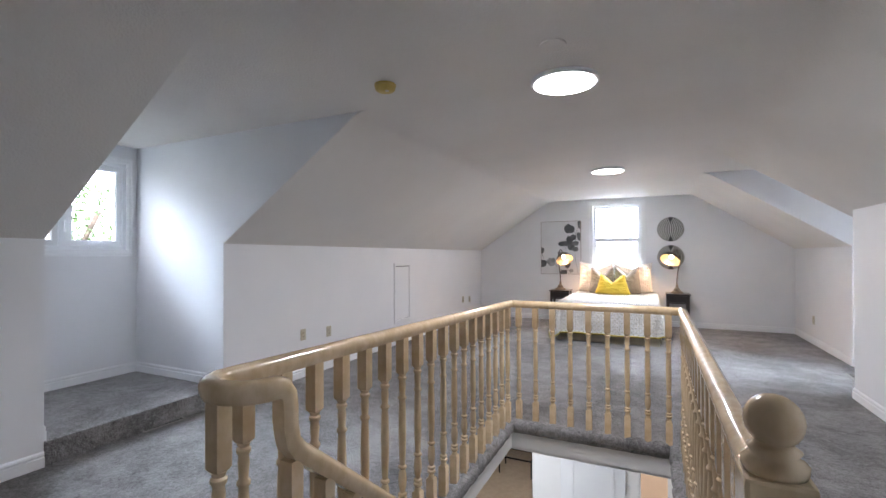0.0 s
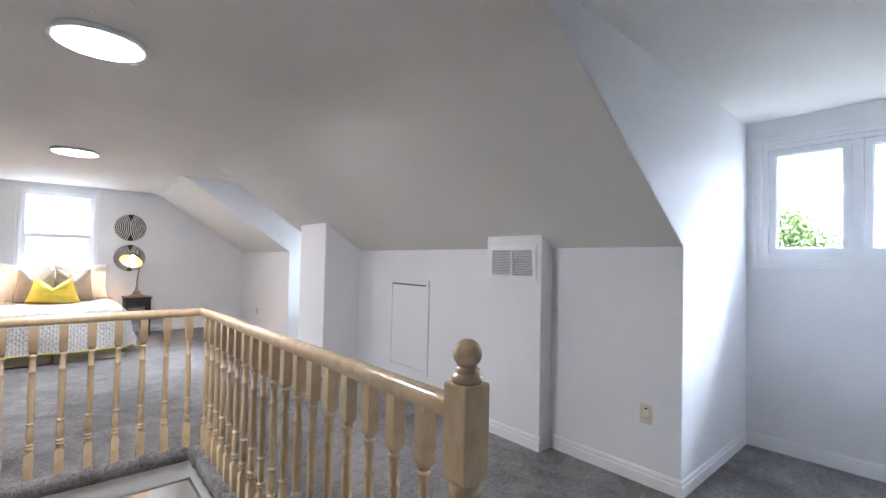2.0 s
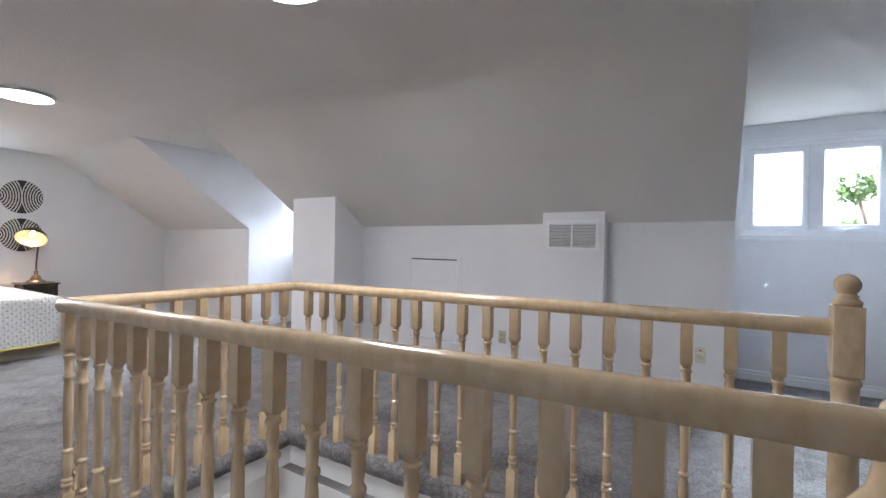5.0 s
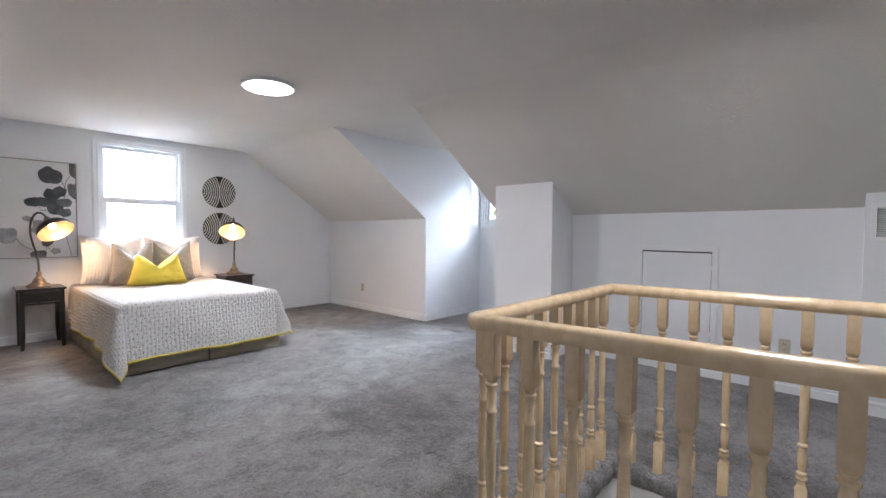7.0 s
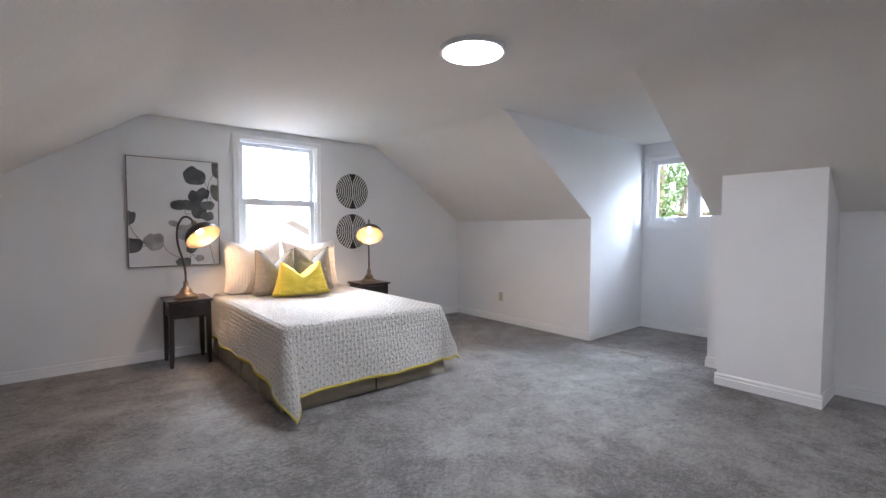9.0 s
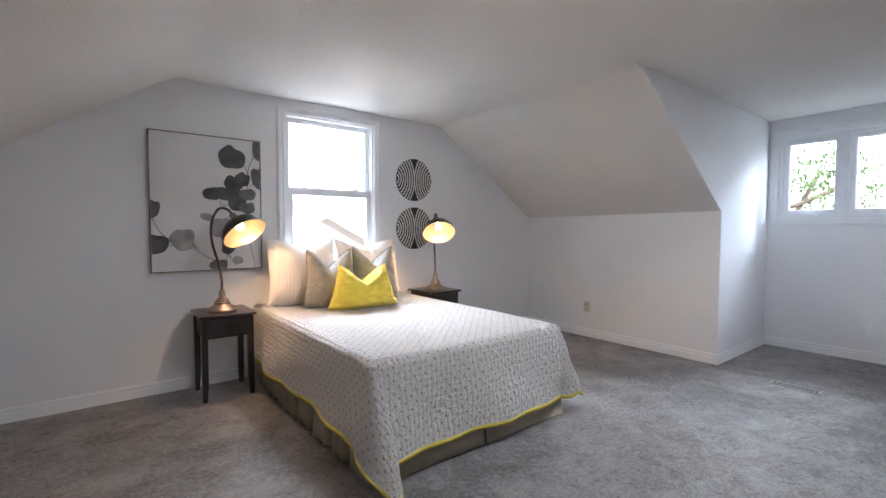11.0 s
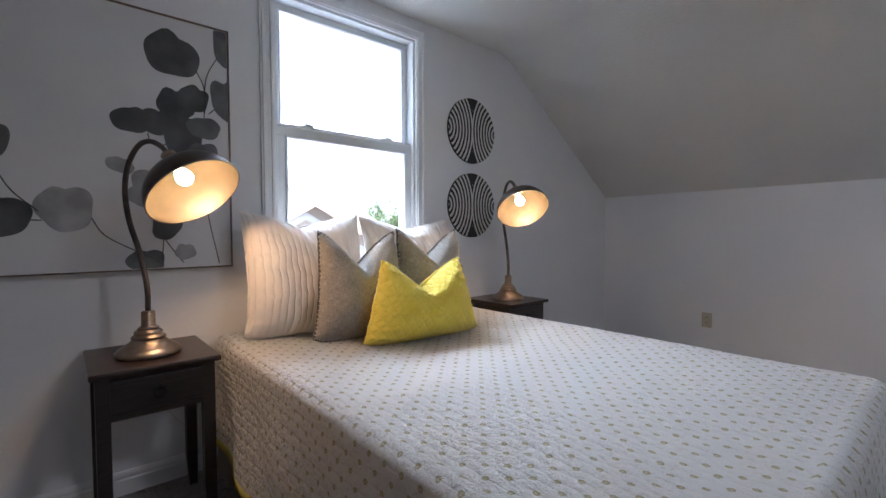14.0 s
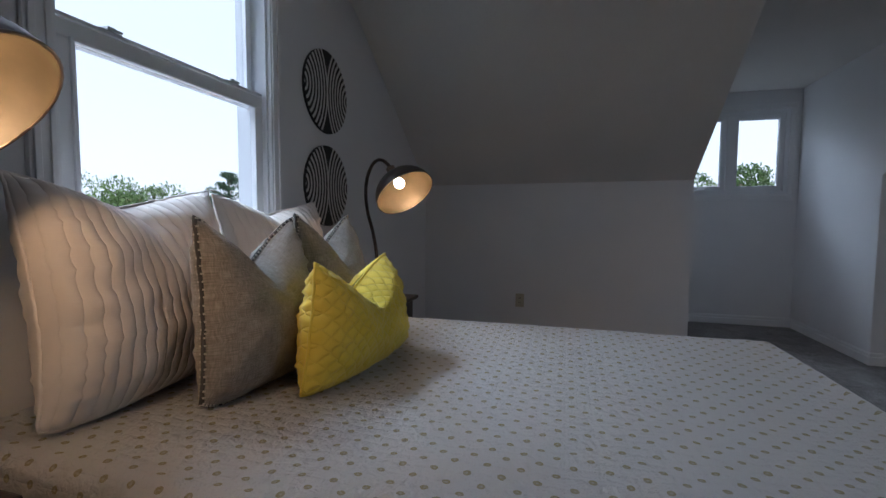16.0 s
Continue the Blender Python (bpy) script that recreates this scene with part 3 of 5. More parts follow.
# ---- windows ----
def ring_bar(bm, x0, x1, z0, z1, w, y0, y1):
    """Four bars round an opening in the xz plane."""
    for a in ((x0, x1, y0, y1, z0, z0 + w), (x0, x1, y0, y1, z1 - w, z1), (x0, x0 + w, y0, y1, z0 + w, z1 - w), (x1 - w, x1, y0, y1, z0 + w, z1 - w)):
        bmesh.ops.create_cube(bm, size=1, matrix=Matrix.LocRotScale(((a[0] + a[1]) / 2, (a[2] + a[3]) / 2, (a[4] + a[5]) / 2), None, (a[1] - a[0], a[3] - a[2], a[5] - a[4])))


def casing(parent, x0, x1, z0, z1, w):
    """Stepped casing round an opening; its wall face lies at y = 0 and the room at negative y."""
    bm = bmesh.new()
    ring_bar(bm, x0 - w, x1 + w, z0 - w, z1 + w, w, -0.016, 0)
    ring_bar(bm, x0 - w + 0.008, x1 + w - 0.008, z0 - w + 0.008, z1 + w - 0.008, 0.016, -0.024, -0.0155)
    ring_bar(bm, x0 - 0.022, x1 + 0.022, z0 - 0.022, z1 + 0.022, 0.014, -0.022, -0.0155)
    return part("casing", bm, TRIM, parent, "moulded white window casing", bevel=0.0025)


def pane(parent, x0, x1, z0, z1, y):
    ob = part("pane", boxes((x0, x1, y - 0.002, y + 0.002, z0, z1)), GLASS, parent, "clear glass pane")
    ob.visible_shadow = False
    return ob


win = thing("window_1", pose(0, GY, 0), "white double-hung sash window over the bed, closed", "window", kind="structure")
casing(win, GX0, GX1, GZ0, GZ1, 0.068)
bm = bmesh.new()
ring_bar(bm, GX0, GX1, GZ0, GZ1, 0.014, 0.0, 0.14)
ring_bar(bm, GX0 + 0.014, GX1 - 0.014, GZ0 + 0.014, GZ1 - 0.014, 0.012, 0.075, 0.14)
part("window_frame", bm, VINYL, win, bevel=0.002)
bm = bmesh.new()
ring_bar(bm, GX0 + 0.018, GX1 - 0.018, 1.508, GZ1 - 0.016, 0.034, 0.066, 0.094)
ring_bar(bm, GX0 + 0.048, GX1 - 0.048, 1.538, GZ1 - 0.046, 0.008, 0.06, 0.068)
sash = part("upper_sash", bm, VINYL, win, bevel=0.003)
pane(sash, GX0 + 0.05, GX1 - 0.05, 1.54, GZ1 - 0.048, 0.08)
bm = bmesh.new()
ring_bar(bm, GX0 + 0.014, GX1 - 0.014, GZ0 + 0.014, 1.553, 0.046, 0.02, 0.056)
ring_bar(bm, GX0 + 0.056, GX1 - 0.056, GZ0 + 0.056, 1.511, 0.012, 0.012, 0.024)
bmesh.ops.create_cube(bm, size=1, matrix=Matrix.LocRotScale((-0.42, 0.034, 1.557), None, (0.80, 0.05, 0.012)))
sash = part("lower_sash", bm, VINYL, win, bevel=0.003)
pane(sash, GX0 + 0.066, GX1 - 0.066, GZ0 + 0.066, 1.501, 0.04)
for lx in (-0.66, -0.18):
    bm = boxes((lx - 0.035, lx + 0.035, 0.018, 0.046, 1.563, 1.569), (lx - 0.012, lx + 0.012, 0.014, 0.036, 1.569, 1.579), (lx - 0.006, lx + 0.032, 0.012, 0.02, 1.569, 1.576))
    part("sash_lock", bm, STEEL, sash, "small metal sash lock", bevel=0.002)
part("window_sill", boxes((GX0 - 0.09, GX1 + 0.09, -0.032, 0.01, GZ0 - 0.02, GZ0 + 0.004)), TRIM, win, bevel=0.005)


def dormer_window(name, m, crank):
    """A pair of casements in one white frame; local x runs along the wall, the room lies at negative y."""
    w = thing(name, m, "white twin casement window with a crank handle, closed", "window", kind="structure")
    casing(w, -WIN_H, WIN_H, WIN_Z0, WIN_Z1, 0.062)
    bm = bmesh.new()
    ring_bar(bm, -WIN_H, WIN_H, WIN_Z0, WIN_Z1, 0.035, 0.0, 0.11)
    bmesh.ops.create_cube(bm, size=1, matrix=Matrix.LocRotScale((0, 0.055, (WIN_Z0 + WIN_Z1) / 2), None, (0.055, 0.11, WIN_Z1 - WIN_Z0 - 0.07)))
    part("window_frame", bm, VINYL, w, bevel=0.003)
    for s in (-1, 1):
        a, b = sorted((s * 0.0285, s * (WIN_H - 0.036)))
        bm = bmesh.new()
        ring_bar(bm, a, b, WIN_Z0 + 0.036, WIN_Z1 - 0.036, 0.042, 0.012, 0.06)
        ring_bar(bm, a + 0.042, b - 0.042, WIN_Z0 + 0.078, WIN_Z1 - 0.078, 0.008, 0.022, 0.05)
        sash = part("casement_sash", bm, VINYL, w, bevel=0.003)
        pane(sash, a + 0.048, b - 0.048, WIN_Z0 + 0.084, WIN_Z1 - 0.084, 0.036)
        if s == crank:
            part("sticker", boxes(((a + b) / 2 - 0.03, (a + b) / 2 + 0.03, 0.028, 0.0335, 1.76, 1.85)), DECAL, sash, "small white maker's label stuck on the glass")
            x = (a + b) / 2
            bm = boxes((x - 0.055, x + 0.055, -0.03, 0.012, WIN_Z0 + 0.018, WIN_Z0 + 0.036), (x - 0.04, x + 0.045, -0.045, -0.02, WIN_Z0 + 0.036, WIN_Z0 + 0.05))
            part("crank_handle", bm, VINYL, w, "white folding crank handle", bevel=0.004)
    part("sash_latch", boxes((-0.012 + crank * 0.02, 0.012 + crank * 0.02, -0.012, 0.014, 1.50, 1.60)), VINYL, w, bevel=0.004)
    return w


dormer_window("window_2", pose(NX, W1, -drop(W1), 0, 0, -90), 1)
dormer_window("window_3", pose(NX, W2, -drop(W2), 0, 0, -90), -1)
dormer_window("window_4", pose(-4.42, 2.56, 0, 0, 0, 90), 1)

# ---- stairwell and the floor below ----
STAIR_Z = -0.178
bm = boxes((HX0 - 0.1, HX0 - 0.004, HY0, HY1, STAIR_Z, -0.06), (HX1 + 0.004, HX1 + 0.1, HY0, HY1, STAIR_Z, -0.06),
           (HX0 - 0.1, HX1 + 0.1, HY1 + 0.004, HY1 + 0.1, STAIR_Z, -0.06), (HX0 - 0.1, HX1 + 0.1, HY0 - 0.1, HY0 - 0.004, STAIR_Z, -0.06))
structure("wall_stairwell", bm, PLASTER, "white plastered edge of the stair opening", "wall")
structure("floor_lower", boxes((-4, 3, 0, 11, -2.75, -2.65)), BEIGEFLOOR, "beige carpet on the floor below", "floor")
bm = boxes((-4, -3.9, 0, 11, -2.65, STAIR_Z - 0.062), (2.9, 3, 0, 11, -2.65, STAIR_Z - 0.062), (-4, 3, 10.9, 11, -2.65, STAIR_Z - 0.062), (-4, 3, -0.1, 0, -2.65, STAIR_Z - 0.062),
           (-1.07, 0.05, 5.5, 5.62, -2.65, STAIR_Z - 0.062), (0.30, 0.4, 1.2, 5.5, -2.65, STAIR_Z - 0.062))
structure("wall_lower_cream", boxes((-0.6, 1.4, 7.4, 7.5, -2.65, STAIR_Z - 0.062)), CREAM, "cream painted wall of the floor below", "wall")
structure("wall_lower", bm, PLASTER, "white painted walls of the floor below", "wall")
bm = boxes((-4, HX0 - 0.1, 0, 11, STAIR_Z - 0.06, STAIR_Z - 0.002), (HX1 + 0.1, 3, 0, 11, STAIR_Z - 0.06, STAIR_Z - 0.002), (HX0 - 0.1, HX1 + 0.1, HY1 + 0.1, 11, STAIR_Z - 0.06, STAIR_Z - 0.002), (HX0 - 0.1, HX1 + 0.1, 0, HY0 - 0.1, STAIR_Z - 0.06, STAIR_Z - 0.002))
structure("ceiling_lower", bm, PLASTER, "plain white ceiling of the floor below", "ceiling")
low = thing("door_1", pose(-0.42, 5.5, -2.65), "white panelled door on the floor below, closed", "door", kind="structure")
part("door_leaf", boxes((-0.33, 0.33, -0.03, -0.002, 0.01, 2.0)), TRIM, low, bevel=0.004)
for z0, z1 in ((0.2, 0.72), (0.85, 1.02), (1.15, 1.8)):
    bm = bmesh.new()
    ring_bar(bm, -0.22, 0.22, z0, z1, 0.03, -0.04, -0.029)
    part("panel_moulding", bm, TRIM, low, bevel=0.004)
bm = bmesh.new()
for i in range(13):
    z = -0.19 * (i + 1)
    prism(bm, [(HX0 + 0.01, HY0 + 0.25 * i, z), (HX0 + 0.01, HY0 + 0.25 * (i + 1) + 0.02, z), (HX0 + 0.01, HY0 + 0.25 * (i + 1) + 0.02, z - 0.04), (HX0 + 0.01, HY0 + 0.25 * i + 0.02, z - 0.23), (HX0 + 0.01, HY0 + 0.25 * i, z - 0.23)], (HX1 - HX0 - 0.02, 0, 0))
tagged(part("staircase", bm, CARPET), "carpeted flight of stairs leading down", "staircase", kind="structure")
table = thing("side_table", (-2.04, 8.35, -2.65), "small black metal side table with a glass top", "table")
bm = bmesh.new()
ring_bar(bm, -0.3, 0.3, -0.2, 0.2, 0.02, -0.012, 0.012)
bm.transform(pose(0, 0, 0.30, 90))
part("table_frame", bm, BLACKMETAL, table)
part("glass_top", boxes((-0.28, 0.28, -0.18, 0.18, 0.295, 0.303)), GLASS, table)
for sx in (-0.29, 0.29):
    for sy in (-0.19, 0.19):
        part("leg", boxes((sx - 0.01, sx + 0.01, sy - 0.01, sy + 0.01, 0, 0.288)), BLACKMETAL, table)
# added fill lamp, out of view, to brighten the door wall below
lamp("lower_fill_door", "AREA", 1.5, (0.95, 0.98, 1), look((-1.5, 4.4, -0.34), (-1.4, 5.2, -2.6)), shape="RECTANGLE", size=1.2, size_y=1.2)
# second unseen fill, added to lift the cream wall and its floor
lamp("lower_fill_cream", "AREA", 1.2, (1, 0.93, 0.85), look((0.5, 6.5, -0.34), (0.5, 6.9, -2.6)), shape="RECTANGLE", size=0.6, size_y=0.6)

# rolled carpet over the edge of the opening
CURB = [(-0.115, 0.0), (-0.09, 0.006), (-0.055, 0.016), (-0.02, 0.021), (0.007, 0.010), (0.013, -0.01), (0.011, -0.035), (0.006, -0.062), (-0.03, -0.062), (-0.03, -0.01)]
bm = bmesh.new()
for p0, p1, n in (((HX0, HY0), (HX0, HY1), (1, 0)), ((HX1, HY0), (HX1, HY1), (-1, 0)), ((HX0 - 0.09, HY1), (HX1 + 0.09, HY1), (0, -1))):
    a, b, nn = Vector((*p0, 0)), Vector((*p1, 0)), Vector((*n, 0))
    L = (b - a).length
    steps = int(L / 0.02)
    rings = []
    for i in range(steps + 1):
        s = L * i / steps
        p = a.lerp(b, i / steps)
        lump = 0.45 + 1.25 * abs(math.sin(math.pi * (s - 0.06) / 0.138)) ** 0.7 + 0.5 * noise.noise(p * 11)
        rings.append([bm.verts.new(p + nn * (o * (1 if o < 0 else lump)) + Vector((0, 0, h * lump if h > 0 else h))) for o, h in CURB])
    for r0, r1 in zip(rings, rings[1:]):
        for k in range(len(CURB)):
            j = (k + 1) % len(CURB)
            bm.faces.new((r0[k], r0[j], r1[j], r1[k]))
    bm.faces.new(rings[0])
    bm.faces.new(rings[-1][::-1])
tagged(part("carpet_edge", bm, CARPET, smooth=True), "grey carpet rolled and lumpy over the stair opening's edge", "carpet", kind="structure")


# ---- railing round the stair opening ----
RAIL = [(-0.022, -0.024), (-0.019, -0.030), (0.019, -0.030), (0.022, -0.024), (0.0275, -0.010), (0.0275, 0.004), (0.023, 0.015), (0.0125, 0.022),
        (0.0, 0.0245), (-0.0125, 0.022), (-0.023, 0.015), (-0.0275, 0.004), (-0.0275, -0.010)]
RZ, RXE, RXW, RYN, RYS = 0.930, 0.325, -0.855, 3.86, 1.24
rail = thing("stair_railing", (0, 0, 0), "varnished light oak railing with turned balusters round the stair opening", "railing")


def corner(cx, cy, r, a0, a1, z, n=8):
    return [(cx + r * math.cos(radians(a0 + (a1 - a0) * k / n)), cy + r * math.sin(radians(a0 + (a1 - a0) * k / n)), z) for k in range(n + 1)]


VR = 0.09
path = [(RXE, RYS + 0.03, RZ)] + corner(RXE - 0.025, RYN - 0.025, 0.025, 0, 90, RZ, 4) + corner(RXW + 0.025, RYN - 0.025, 0.025, 90, 180, RZ, 4)
path += corner(RXW + VR, 1.335, VR, 180, 358, RZ, 16)
ex = path[-1][0]
path += [(ex + 0.001, 1.352, RZ - 0.006), (ex + 0.001, 1.366, RZ - 0.026), (ex + 0.001, 1.371, RZ - 0.06), (ex + 0.001, 1.372, RZ - 0.11), (ex + 0.001, 1.38, RZ - 0.148), (ex + 0.001, 1.405, RZ - 0.182)]
path += [(ex + 0.001, 1.56 + 0.3 * k, RZ - 0.305 - 0.24 * k) for k in range(8)]


def askew(x, y):
    """The railing leans out of square: sideways shift and rise of its rail towards the stair's head."""
    k = min(1.2, max(-1.0, (RYN - y) / (RYN - RYS)))
    return 0.028 * (1 - k), (0.034 if x > -0.5 else 0.068) * k - 0.020


path = [(x + askew(x, y)[0], y, z + askew(x, y)[1]) for x, y, z in path]
bm = sweep(bmesh.new(), path, RAIL)
sharp(part("handrail", bm, OAK, rail, "continuous moulded oak handrail with a gooseneck down the stairs"), 50)

# one turned baluster, square at head and foot
BAL = [(0.0155, 0.155), (0.0125, 0.166), (0.0125, 0.172), (0.0190, 0.178), (0.0190, 0.186), (0.0108, 0.190), (0.0180, 0.196), (0.0180, 0.204), (0.0102, 0.209),
       (0.0150, 0.232), (0.0172, 0.262), (0.0150, 0.288), (0.0108, 0.304), (0.0174, 0.310), (0.0174, 0.317), (0.0112, 0.323),
       (0.0150, 0.40), (0.0158, 0.47), (0.0140, 0.56), (0.0118, 0.588), (0.0172, 0.596), (0.0172, 0.602), (0.0118, 0.610), (0.0145, 0.65),
       (0.0125, 0.668), (0.0180, 0.677), (0.0180, 0.684), (0.0130, 0.689), (0.0178, 0.70)]


def baluster_mesh(h, foot, name):
    """h: height under the rail; foot: length of the square foot."""
    bm = bmesh.new()
    k = (h - 0.155 - foot) / (0.70 - 0.155)
    lathe(bm, [(r * 1.1, foot + (z - 0.155) * k) for r, z in BAL], 12)
    w = 0.0205
    for ends in (((0.0, w), (foot - 0.008, w), (foot, w * 0.72)), ((h - 0.155, w * 0.72), (h - 0.147, w), (h, w))):
        rings = [[bm.verts.new((a * r, b * r, z)) for a, b in ((-1, -1), (1, -1), (1, 1), (-1, 1))] for z, r in ends]
        bm.faces.new(rings[0][::-1])
        bm.faces.new(rings[-1])
        for r0, r1 in zip(rings, rings[1:]):
            for q in range(4):
                bm.faces.new((r0[q], r0[(q + 1) % 4], r1[(q + 1) % 4], r1[q]))
    me = bpy.data.meshes.new(name)
    bmesh.ops.recalc_face_normals(bm, faces=bm.faces[:])
    for f in bm.faces:
        f.smooth = True
    for e in bm.edges:
        e.smooth = len(e.link_faces) == 2 and e.calc_face_angle(0) < radians(40)
    bm.to_mesh(me)
    bm.free()
    me.materials.append(OAK)
    return me


BALM = baluster_mesh(RZ - 0.029, 0.172, "baluster")


def put_baluster(x, y, z=0.0, me=None):
    ob = new("baluster", me or BALM)
    ob.parent = rail
    side, lift = askew(x, y)
    ob.location = (x + side, y, z + (lift if me else 0.0))
    if not me:
        ob.scale.z = 1 + lift / (RZ - 0.029)


for i in range(9):
    put_baluster(-0.79 + 0.1288 * i, RYN)
for i in range(18):
    put_baluster(RXE, 3.735 - 0.1372 * i)
for i in range(18):
    put_baluster(RXW, 3.78 - 0.1405 * i)
put_baluster(RXW + VR, 1.335 - VR)
STAIRBAL = baluster_mesh(0.80, 0.22, "stair_baluster")
for i in range(7):
    put_baluster(ex + 0.001, 1.385 + 0.125 * i, RZ - 0.20 - 0.10 * i - 0.80 + 0.002 * i, STAIRBAL)

newel = bmesh.new()
NW = 0.039
lathe(newel, [(0.036, 0.16), (0.030, 0.175), (0.038, 0.185), (0.038, 0.197), (0.030, 0.206), (0.034, 0.30), (0.040, 0.42), (0.036, 0.60), (0.034, 0.64), (0.040, 0.648), (0.040, 0.66),
              (0.034, 0.668), (0.036, 0.73), (0.041, 0.738), (0.041, 0.748), (0.035, 0.756), (0.04, 0.77)], 20, Matrix.Diagonal((1, 1, 1.037, 1)))
part_newel = part("newel_post", newel, OAK, rail, "square newel post with a ball finial", smooth=True)
part_newel.location = (RXE - 0.012, RYS - 0.006, 0)
sharp(part_newel, 45)
for z0, z1 in ((0, 0.166), (0.79, 1.014)):
    b = part("newel_block", boxes((-NW, NW, -NW, NW, z0, z1)), OAK, part_newel, bevel=0.006)
bm = lathe(bmesh.new(), [(0.036, 1.014), (0.038, 1.020), (0.038, 1.028), (0.031, 1.034), (0.027, 1.038), (0.031, 1.044), (0.024, 1.049), (0.022, 1.053)]
           + [(0.0345 * math.sin(radians(a)), 1.080 - 0.0345 * math.cos(radians(a))) for a in range(42, 181, 12)] + [(0.0, 1.1145)], 24)
part("ball_finial", bm, OAK, part_newel, "polished oak ball finial", smooth=True)

# ---- bed ----
BX0, BX1, BY0, BY1, BZ = -1.115, 0.275, 7.23, 9.20, 0.580
bed = thing("bed", ((BX0 + BX1) / 2, (BY0 + BY1) / 2, 0.0), "double bed with a khaki box-pleated skirt against the gable wall", "bed")
cx, cy = (BX0 + BX1) / 2, (BY0 + BY1) / 2


def bed_part(name, bm, mat, label="", **kw):
    bm.transform(Matrix.Translation((-cx, -cy, 0)))
    return part(name, bm, mat, bed, label, **kw)


bed_part("mattress", boxes((BX0 + 0.02, BX1 - 0.02, BY0 + 0.02, BY1, 0.34, BZ - 0.02)), MATTRESS, bevel=0.04)
bed_part("box_spring", boxes((BX0 + 0.04, BX1 - 0.04, BY0 + 0.04, BY1, 0.17, 0.338)), MATTRESS, bevel=0.015)
for lx in (BX0 + 0.1, BX1 - 0.1):
    for ly in (BY0 + 0.1, BY1 - 0.1):
        bed_part("leg", lathe(bmesh.new(), [(0.022, 0.0), (0.022, 0.06), (0.03, 0.17)], 12, Matrix.Translation((lx, ly, 0))), BLACKWOOD)


def skirt(p0, p1, out, pleats):
    """A hanging cloth from p0 to p1 with box pleats."""
    bm = bmesh.new()
    a, b, n = Vector((*p0, 0)), Vector((*p1, 0)), Vector((*out, 0))
    L = (b - a).length
    steps = int(L / 0.012)
    rows = []
    for i in range(steps + 1):
        s = i / steps * L
        p = a.lerp(b, i / steps)
        near = min(abs(s - q) for q in pleats)
        tuck = -0.045 * math.exp(-(near / 0.022) ** 2) + 0.012 * math.exp(-((near - 0.055) / 0.025) ** 2)
        col = []
        for k in range(7):
            f = k / 6
            wob = 0.010 * f * noise.noise(Vector((s * 7, f * 1.3, p0[0] * 3)))
            z0 = 0.012 + 0.01 * noise.noise(Vector((s * 4, 3, p0[1])))
            col.append(bm.verts.new(p + n * (0.012 + 0.03 * f + wob + tuck * (0.25 + f)) + Vector((0, 0, 0.335 + (z0 - 0.335) * f))))
        rows.append(col)
    for c0, c1 in zip(rows, rows[1:]):
        for k in range(6):
            bm.faces.new((c0[k], c1[k], c1[k + 1], c0[k + 1]))
    bmesh.ops.solidify(bm, geom=bm.faces[:], thickness=0.003)
    return bm


bed_part("skirt", skirt((BX0 + 0.01, BY0 + 0.03), ((BX0 + BX1) / 2 - 0.004, BY0 + 0.03), (0, -1), (9,)), SKIRT, "khaki cotton bed skirt panel", smooth=True)
bed_part("skirt", skirt(((BX0 + BX1) / 2 + 0.012, BY0 + 0.03), (BX1 - 0.01, BY0 + 0.03), (0, -1), (9,)), SKIRT, "khaki cotton bed skirt panel", smooth=True)
bed_part("skirt", skirt((BX0 + 0.03, BY1), (BX0 + 0.03, BY0 + 0.02), (-1, 0), (0.25, 0.5, 0.75, 1.0, 1.25, 1.5, 1.72)), SKIRT, "pleated khaki cotton bed skirt panel", smooth=True)
bed_part("skirt", skirt((BX1 - 0.03, BY1), (BX1 - 0.03, BY0 + 0.02), (1, 0), (0.25, 0.5, 0.75, 1.0, 1.25, 1.5, 1.72)), SKIRT, "pleated khaki cotton bed skirt panel", smooth=True)


